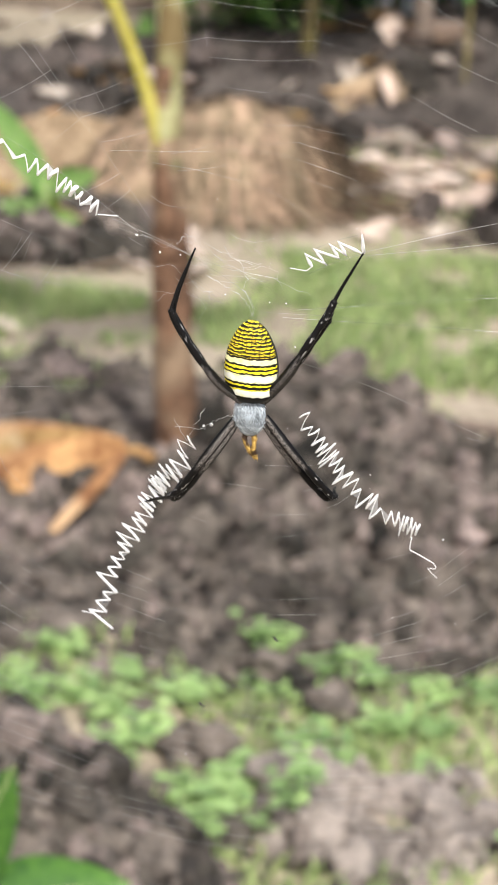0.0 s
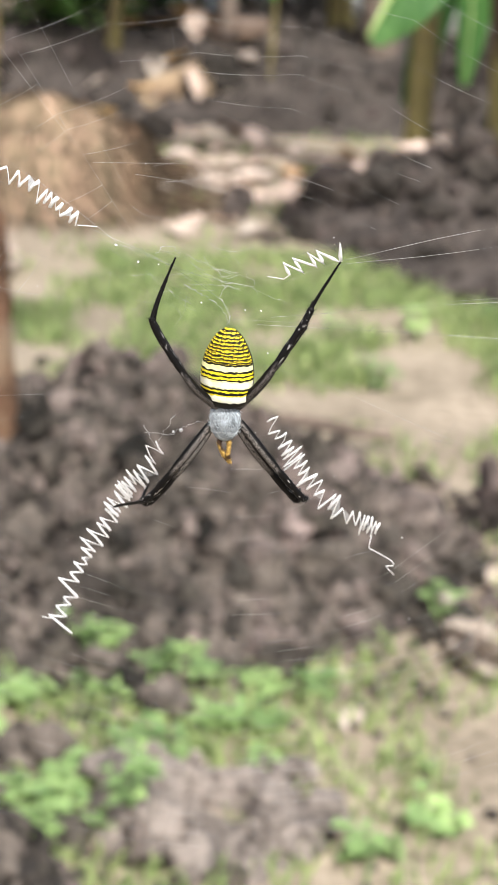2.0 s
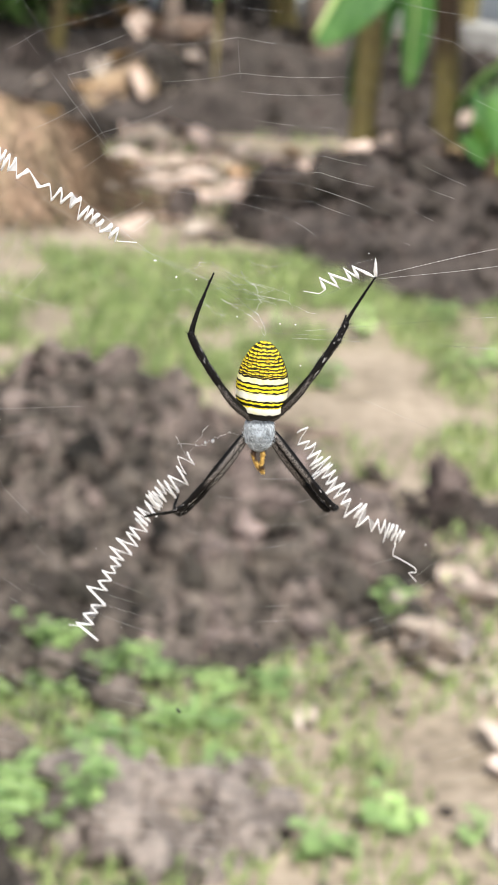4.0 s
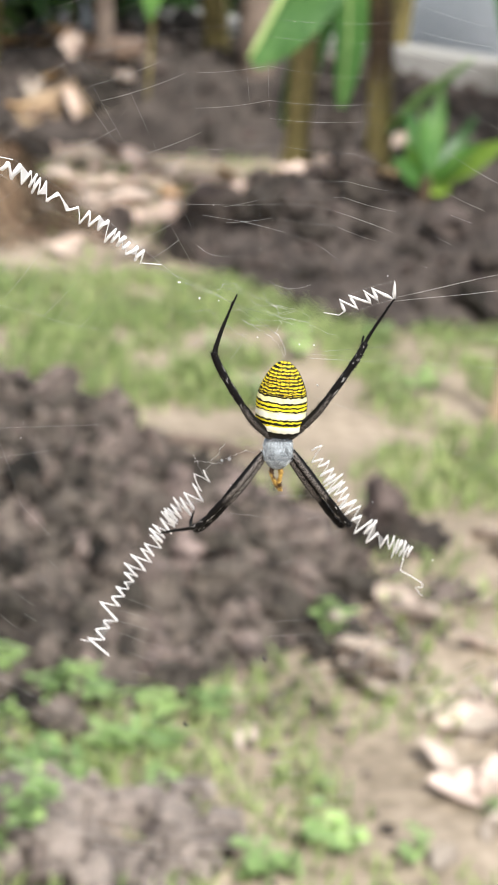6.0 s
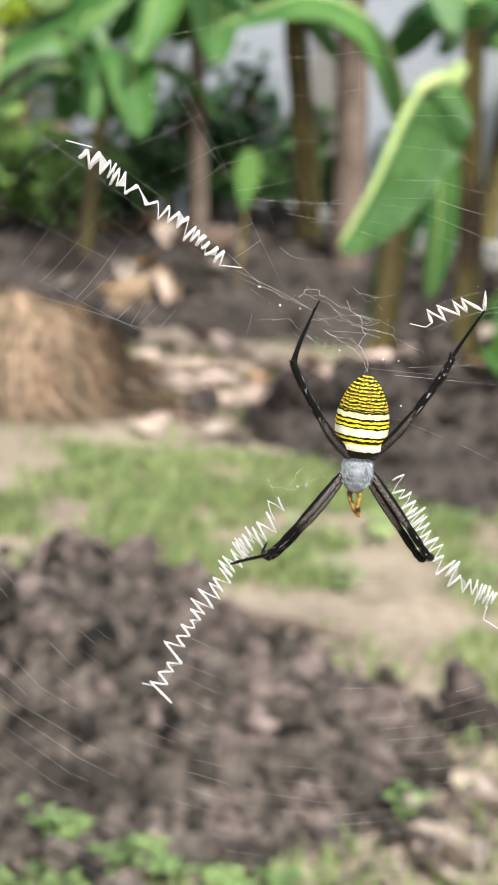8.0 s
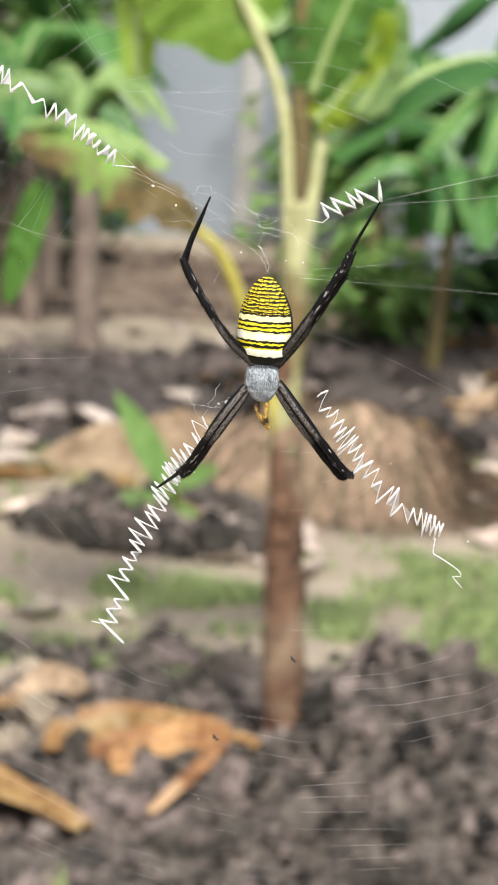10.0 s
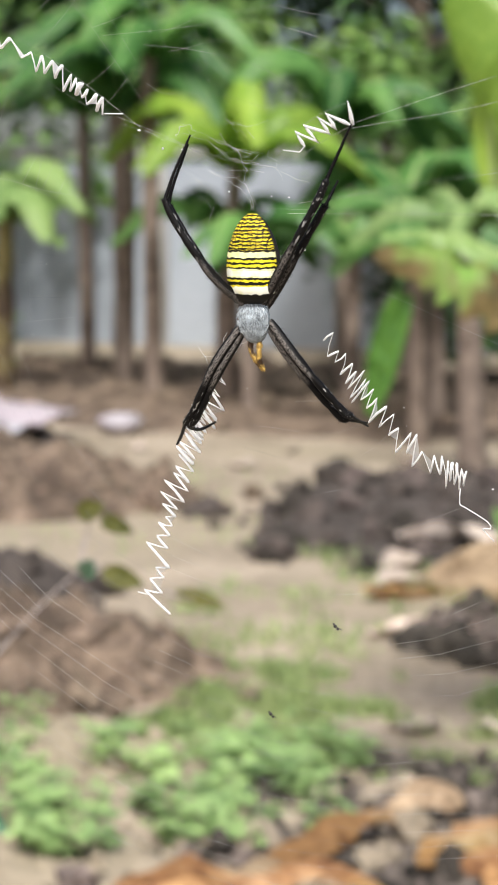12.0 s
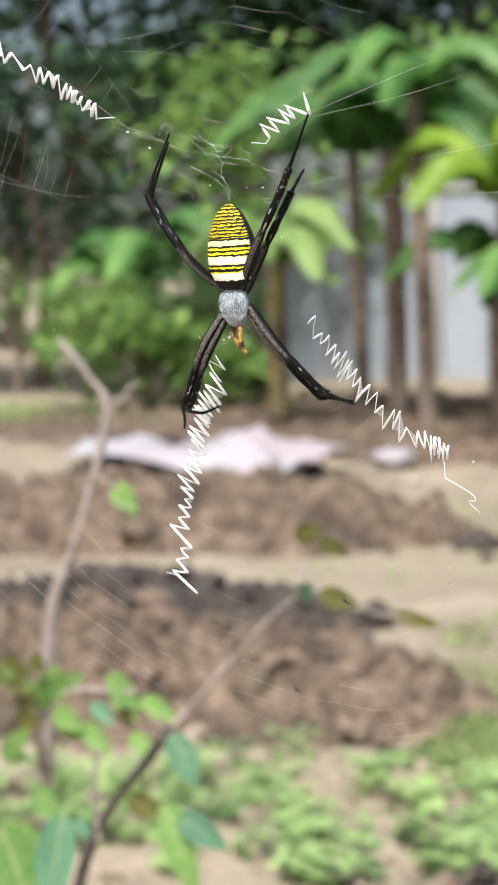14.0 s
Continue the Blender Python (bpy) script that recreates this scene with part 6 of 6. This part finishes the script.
def lofted(stations, sides=36, n=40):
    """A closed body from stations (y, half width, height above, depth below, middle z)."""
    st = np.array(stations)
    ys = np.linspace(st[0, 0], st[-1, 0], n)
    pitch = [np.interp(ys, st[:, 0], st[:, c]) for c in range(1, 5)]
    for p in pitch:
        p[1:-1] = (p[:-2] + 2 * p[1:-1] + p[2:]) / 4
    sh = Shape()
    for i, y in enumerate(ys):
        w, up, down, mz = (p[i] for p in pitch)
        for j in range(sides):
            a = 2 * math.pi * j / sides
            s = math.sin(a)
            sh.v.append(Vector((w * math.copysign(abs(math.cos(a)) ** 0.85, math.cos(a)), y, mz + (up if s > 0 else down) * s)))
    for i in range(n - 1):
        for j in range(sides):
            a, b = i * sides + j, i * sides + (j + 1) % sides
            sh.f.append((a, b, b + sides, a + sides))
    sh.f.append(tuple(reversed(range(sides))))
    sh.f.append(tuple((n - 1) * sides + j for j in range(sides)))
    return sh


def leg_radius(t, knee, heel):
    """Half thickness in millimetres: a swollen thigh, a dented knee, a slim shin with a thick end, and a thread-like foot."""
    shin = heel - knee
    at = (0, 0.15 * knee, 0.5 * knee, 0.86 * knee, 0.96 * knee, knee, 1.07 * knee, knee + 0.22 * shin, knee + 0.32 * shin, knee + 0.44 * shin, heel - 0.05, heel - 0.006, heel + 0.012, 0.88, 1)
    return float(np.interp(t, at, (0.48, 0.62, 0.69, 0.64, 0.54, 0.46, 0.56, 0.60, 0.50, 0.57, 0.52, 0.54, 0.27, 0.20, 0.12)))


def leg_mesh(points, radius, seed, bristles=420, span=(0, 1)):
    """A jointed leg, or the piece of it within span, with short bristles; radius gives its half thickness from hip (0) to foot (1)."""
    rnd = random.Random(seed)
    n = 120
    mid = curve_points(points, n)
    sh = Shape()
    rr = [radius(i / n) * (1 + 0.05 * noise.noise(Vector((i * 0.3, seed, 0)))) for i in range(n + 1)]
    first, last = int(span[0] * n), round(span[1] * n)
    sh.tube(mid[first : last + 1], rr[first : last + 1], 14)
    for _ in range(int(bristles * (span[1] - span[0]))):
        k = rnd.randrange(max(3, first), min(n - 1, last))
        d = (mid[k + 1] - mid[k - 1]).normalized()
        s = d.orthogonal().normalized()
        s.rotate(Matrix.Rotation(rnd.uniform(0, 6.283), 3, d))
        p = mid[k].lerp(mid[k + 1], rnd.random()) + s * rr[k] * 0.9
        sh.tube([p, p + s * rr[k] * rnd.uniform(0.35, 0.8) + d * rnd.uniform(0.15, 0.45)], [0.024, 0.006], 3)
    return sh


def leg_material(name, thigh, patch, knee, heel, sparse):
    """Black; the thigh has a pale back with dark speckles, the shin white patches. 'along' runs from hip to foot, 'skin' gives millimetres along, across and out."""
    m = bpy.data.materials.new(name)
    m.use_nodes = True
    n, l = links_of(m)
    b = n["Principled BSDF"]
    at, skin = n.new("ShaderNodeAttribute"), n.new("ShaderNodeAttribute")
    at.attribute_name, skin.attribute_name = "along", "skin"
    axes = n.new("ShaderNodeSeparateXYZ")
    l.new(skin.outputs["Vector"], axes.inputs[0])

    def ranged(socket, low, high):
        r = n.new("ShaderNodeMapRange")
        r.inputs["From Min"].default_value, r.inputs["From Max"].default_value = low, high
        l.new(socket, r.inputs["Value"])
        return r.outputs[0]

    def times(a, c):
        r = n.new("ShaderNodeMath")
        r.operation = "MULTIPLY"
        l.new(a, r.inputs[0])
        l.new(c, r.inputs[1])
        return r.outputs[0]

    def speckle(stretch, low, high):
        run, tex = n.new("ShaderNodeVectorMath"), n.new("ShaderNodeTexNoise")
        run.operation = "MULTIPLY"
        run.inputs[1].default_value = stretch
        tex.inputs["Scale"].default_value, tex.inputs["Detail"].default_value = 1, 2
        l.new(skin.outputs["Vector"], run.inputs[0])
        l.new(run.outputs[0], tex.inputs["Vector"])
        return ranged(tex.outputs["Fac"], low, high), tex

    across = n.new("ShaderNodeMath")
    across.operation = "ABSOLUTE"
    l.new(axes.outputs["Y"], across.inputs[0])
    # light on top is painted in: speckled thigh colour on the back, black sides
    back = times(ranged(across.outputs[0], 0.46, 0.26), ranged(axes.outputs["Z"], -0.05, 0.2))
    spots, grain = speckle((3.6, 6.5, 6.5), 0.36, 0.60)
    pale = times(times(back, spots), ranged(at.outputs["Fac"], knee + 0.01, knee - 0.03))
    blots, _ = speckle((0.95, 2.5, 2.5), *sparse)
    white = times(times(blots, ranged(axes.outputs["Z"], -0.15, 0.05)), times(ranged(at.outputs["Fac"], knee - 0.04, knee + 0.02), ranged(at.outputs["Fac"], heel - 0.005, heel - 0.03)))
    colour = None
    for mask, tint in ((pale, thigh), (white, patch)):
        mix = n.new("ShaderNodeMix")
        mix.data_type = "RGBA"
        mix.inputs["A"].default_value, mix.inputs["B"].default_value = (0.0055, 0.005, 0.005, 1), tint
        if colour:
            l.new(colour, mix.inputs["A"])
        l.new(mask, mix.inputs["Factor"])
        colour = mix.outputs["Result"]
    l.new(colour, b.inputs["Base Color"])
    b.inputs["Roughness"].default_value = 0.5
    b.inputs["Specular IOR Level"].default_value = 0.12
    bp = n.new("ShaderNodeBump")
    bp.inputs["Strength"].default_value, bp.inputs["Distance"].default_value = 0.5, 0.0001
    l.new(grain.outputs["Fac"], bp.inputs["Height"])
    l.new(bp.outputs["Normal"], b.inputs["Normal"])
    return m


def build_spider():
    sp = thing("spider", "orb spider with yellow, black and white banded abdomen on its web", "spider")
    sp.matrix_basis = WEB
    # abdomen
    sh = lofted([(-0.35, 1.3, 0.6, 0.5, 0.6), (0.0, 2.2, 1.3, 1.1, 0.5), (0.5, 3.15, 1.9, 1.9, 0.4), (1.5, 3.75, 2.5, 2.8, 0.25), (3.0, 4.0, 2.75, 3.2, 0.15), (5.0, 4.1, 2.75, 3.2, 0.1), (6.5, 3.95, 2.55, 3.0, 0.1), (8.0, 3.6, 2.3, 2.6, 0.1), (9.5, 2.98, 1.9, 2.1, 0.1), (10.8, 2.25, 1.45, 1.5, 0.05), (11.7, 1.5, 0.95, 0.9, 0.0), (12.2, 0.7, 0.4, 0.3, 0.0)])
    body = [q.copy() for q in sh.v]
    sh.v = [BODY @ q for q in sh.v]
    me = mm_mesh(sh, "abdomen", M_ABDOMEN)
    at = me.attributes.new("body", "FLOAT_VECTOR", "POINT")
    at.data.foreach_set("vector", [c for q in body for c in q])
    ab = part("abdomen", me, sp, "shield-shaped abdomen in yellow, white and black bands")
    sh = Shape()
    sh.add([BODY @ (Vector((q.x * 0.6, 11.6 + q.y * 0.5, -0.5 + q.z * 0.5))) for q in ICO2[0]], ICO2[1])
    part("spinnerets", mm_mesh(sh, "spinnerets", M_LEG), ab)
    # head and chest
    sh = lofted([(0.35, 0.7, 0.5, 0.5, 0.2), (0.0, 1.5, 1.0, 0.9, 0.2), (-0.8, 2.2, 1.5, 1.3, 0.2), (-2.2, 2.4, 1.75, 1.5, 0.2), (-3.6, 2.25, 1.6, 1.4, 0.2), (-4.6, 1.85, 1.3, 1.2, 0.2), (-5.4, 1.4, 0.95, 0.95, 0.2), (-5.8, 0.7, 0.5, 0.5, 0.2)][::-1])
    sh.v = [BODY @ q for q in sh.v]
    head = part("head_and_chest", mm_mesh(sh, "head_and_chest", M_SKIN), sp, "front body covered in silver-grey hair")
    rnd = random.Random(4)
    sh = Shape()
    for _ in range(1500):
        a, y = rnd.uniform(0.15, 2.99), rnd.uniform(-5.4, 0.1)
        w = float(np.interp(-y, (0, 0.8, 2.2, 3.6, 4.6, 5.5), (1.5, 2.2, 2.4, 2.25, 1.85, 1.2)))
        h = w * 0.67
        p = Vector((w * math.cos(a), y, 0.2 + h * math.sin(a)))
        out = Vector((math.cos(a), 0, math.sin(a)))
        c = Vector((0, -2.4, 0)) - Vector((p.x * 0.3, p.y, 0))
        d = (c.normalized() * 0.85 + out * 0.22 + Vector((rnd.gauss(0, 0.3), rnd.gauss(0, 0.3), 0))).normalized() * rnd.uniform(0.6, 1.15)
        sh.tube([BODY @ (p - out * 0.03), BODY @ (p + d * 0.5 + out * 0.1), BODY @ (p + d)], [0.030, 0.026, 0.006], 3)
    part("hair", mm_mesh(sh, "hair", M_SILVER), head, "fine silver hairs", "stuff")
    for x, y, z, r in ((-0.75, -5.3, 0.75, 0.19), (0.75, -5.3, 0.75, 0.19), (-0.3, -5.65, 0.6, 0.15), (0.3, -5.65, 0.6, 0.15)):
        part("eye", mm_mesh(Shape().add([BODY @ (q * r + Vector((x, y, z))) for q in ICO2[0]], ICO2[1]), "eye", M_EYE), head)
    for s, bend in ((-1, 0.2), (1, 0.9)):
        pts = [(0.55 * s, -5.2, 0.0), (0.75 * s + 0.1, -6.6, 0.5), (0.35 * s + 0.35, -8.2, 0.3), (0.12 * s + 0.9 + 0.2 * bend, -9.8, -0.2)]
        part("palp", mm_mesh(leg_mesh([BODY @ Vector(p) for p in pts], lambda t: float(np.interp(t, (0, 0.2, 0.4, 0.6, 0.8, 1), (0.26, 0.38, 0.27, 0.36, 0.27, 0.10))), 60 + s, 260), "palp", M_PALP), sp, "orange-yellow speckled feeler")
    # legs in four pairs: points from hip to foot
    legs = [[(-3.9, 13.4, 7.2), (-8.4, 19.2, 8.9), (-14.0, 27.4, 7.2), (-14.2, 30.5, 5.6), (-11.7, 36.7, 2.0)], [(-4.0, 13.0, 6.7), (-8.4, 18.7, 8.2), (-13.7, 26.6, 6.6), (-14.2, 29.2, 5.7), (-12.2, 35.4, 2.0)],
            [(-1.7, 13.5, 7.2), (2.6, 20.2, 7.9), (7.4, 28.2, 5.4), (9.3, 32.2, 3.8), (12.3, 38.0, 2.4)], [(-1.5, 12.9, 6.6), (2.7, 18.9, 6.5), (7.3, 26.2, 4.0), (8.1, 27.4, 3.7), (8.9, 29.6, 0.6)],
            [(-0.7, 11.4, 7.4), (3.9, 6.5, 9.6), (9.2, -0.7, 9.3), (10.4, -2.4, 8.2), (9.7, -7.4, 0.4)], [(-1.1, 10.3, 7.2), (3.0, 5.3, 8.8), (8.2, -1.9, 8.4), (9.5, -3.2, 7.4), (9.9, -6.6, 1.0)],
            [(-5.0, 10.8, 7.4), (-9.0, 5.4, 9.8), (-13.2, -1.8, 9.8), (-15.2, -4.4, 9.0), (-18.0, -8.2, 5.6), (-19.9, -10.6, 3.6)], [(-4.9, 9.9, 7.3), (-8.5, 4.4, 9.4), (-12.8, -2.7, 9.5), (-14.6, -4.9, 8.8), (-15.2, -7.4, 4.5), (-14.5, -8.0, 0.5)]]
    heels = (0.60, 0.60, 0.66, 0.60, 0.72, 0.72, 0.60, 0.60)
    for i, pts in enumerate(legs):
        heel = heels[i]
        knee = heel * (0.50 if i < 4 else 0.46)
        coat = leg_material("front_leg" if i < 4 else "hind_leg", (0.125, 0.112, 0.103, 1) if i < 4 else (0.20, 0.18, 0.165, 1), (0.26, 0.25, 0.24, 1) if i < 4 else (0.36, 0.35, 0.335, 1), knee, heel, (0.62, 0.68) if i < 4 else (0.62, 0.68))
        line = np.array([tuple(q) for q in curve_points(pts, 120)])
        reach = float(np.linalg.norm(np.diff(line, axis=0), axis=1).sum()) / 120
        lane = Vector((pts[1][1] - pts[0][1], pts[0][0] - pts[1][0])).normalized()
        leg = sp
        for name, span in (("leg", (0.0, knee)), ("shin", (knee - 0.008, heel)), ("foot", (heel - 0.008, 1.0))):
            sh = leg_mesh(pts, lambda t: leg_radius(t, knee, heel), 70 + i, span=span)
            near = [int(((line - np.array(tuple(q))) ** 2).sum(1).argmin()) for q in sh.v]
            along = [k / 120 for k in near]
            skin = []
            for q, k in zip(sh.v, near):
                d = np.array(tuple(q)) - line[k]
                skin += [k * reach + i * 40, d[0] * lane[0] + d[1] * lane[1], d[2]]
            me = mm_mesh(sh, name, coat)
            me.attributes.new("along", "FLOAT", "POINT").data.foreach_set("value", along)
            me.attributes.new("skin", "FLOAT_VECTOR", "POINT").data.foreach_set("vector", skin)
            piece = part(name, me, leg, "dark bristly banded leg" if leg is sp else "")
            leg = piece if leg is sp else leg


build_ground()
build_heaps()
build_bananas()
build_walls()
build_trees()
build_straw()
leafy_plant()
fallen_leaves()
build_stake()
build_tarp()
build_shrub()
build_spider()
build_web()
build_crumbs()
build_litter()
build_weeds()
build_grass()
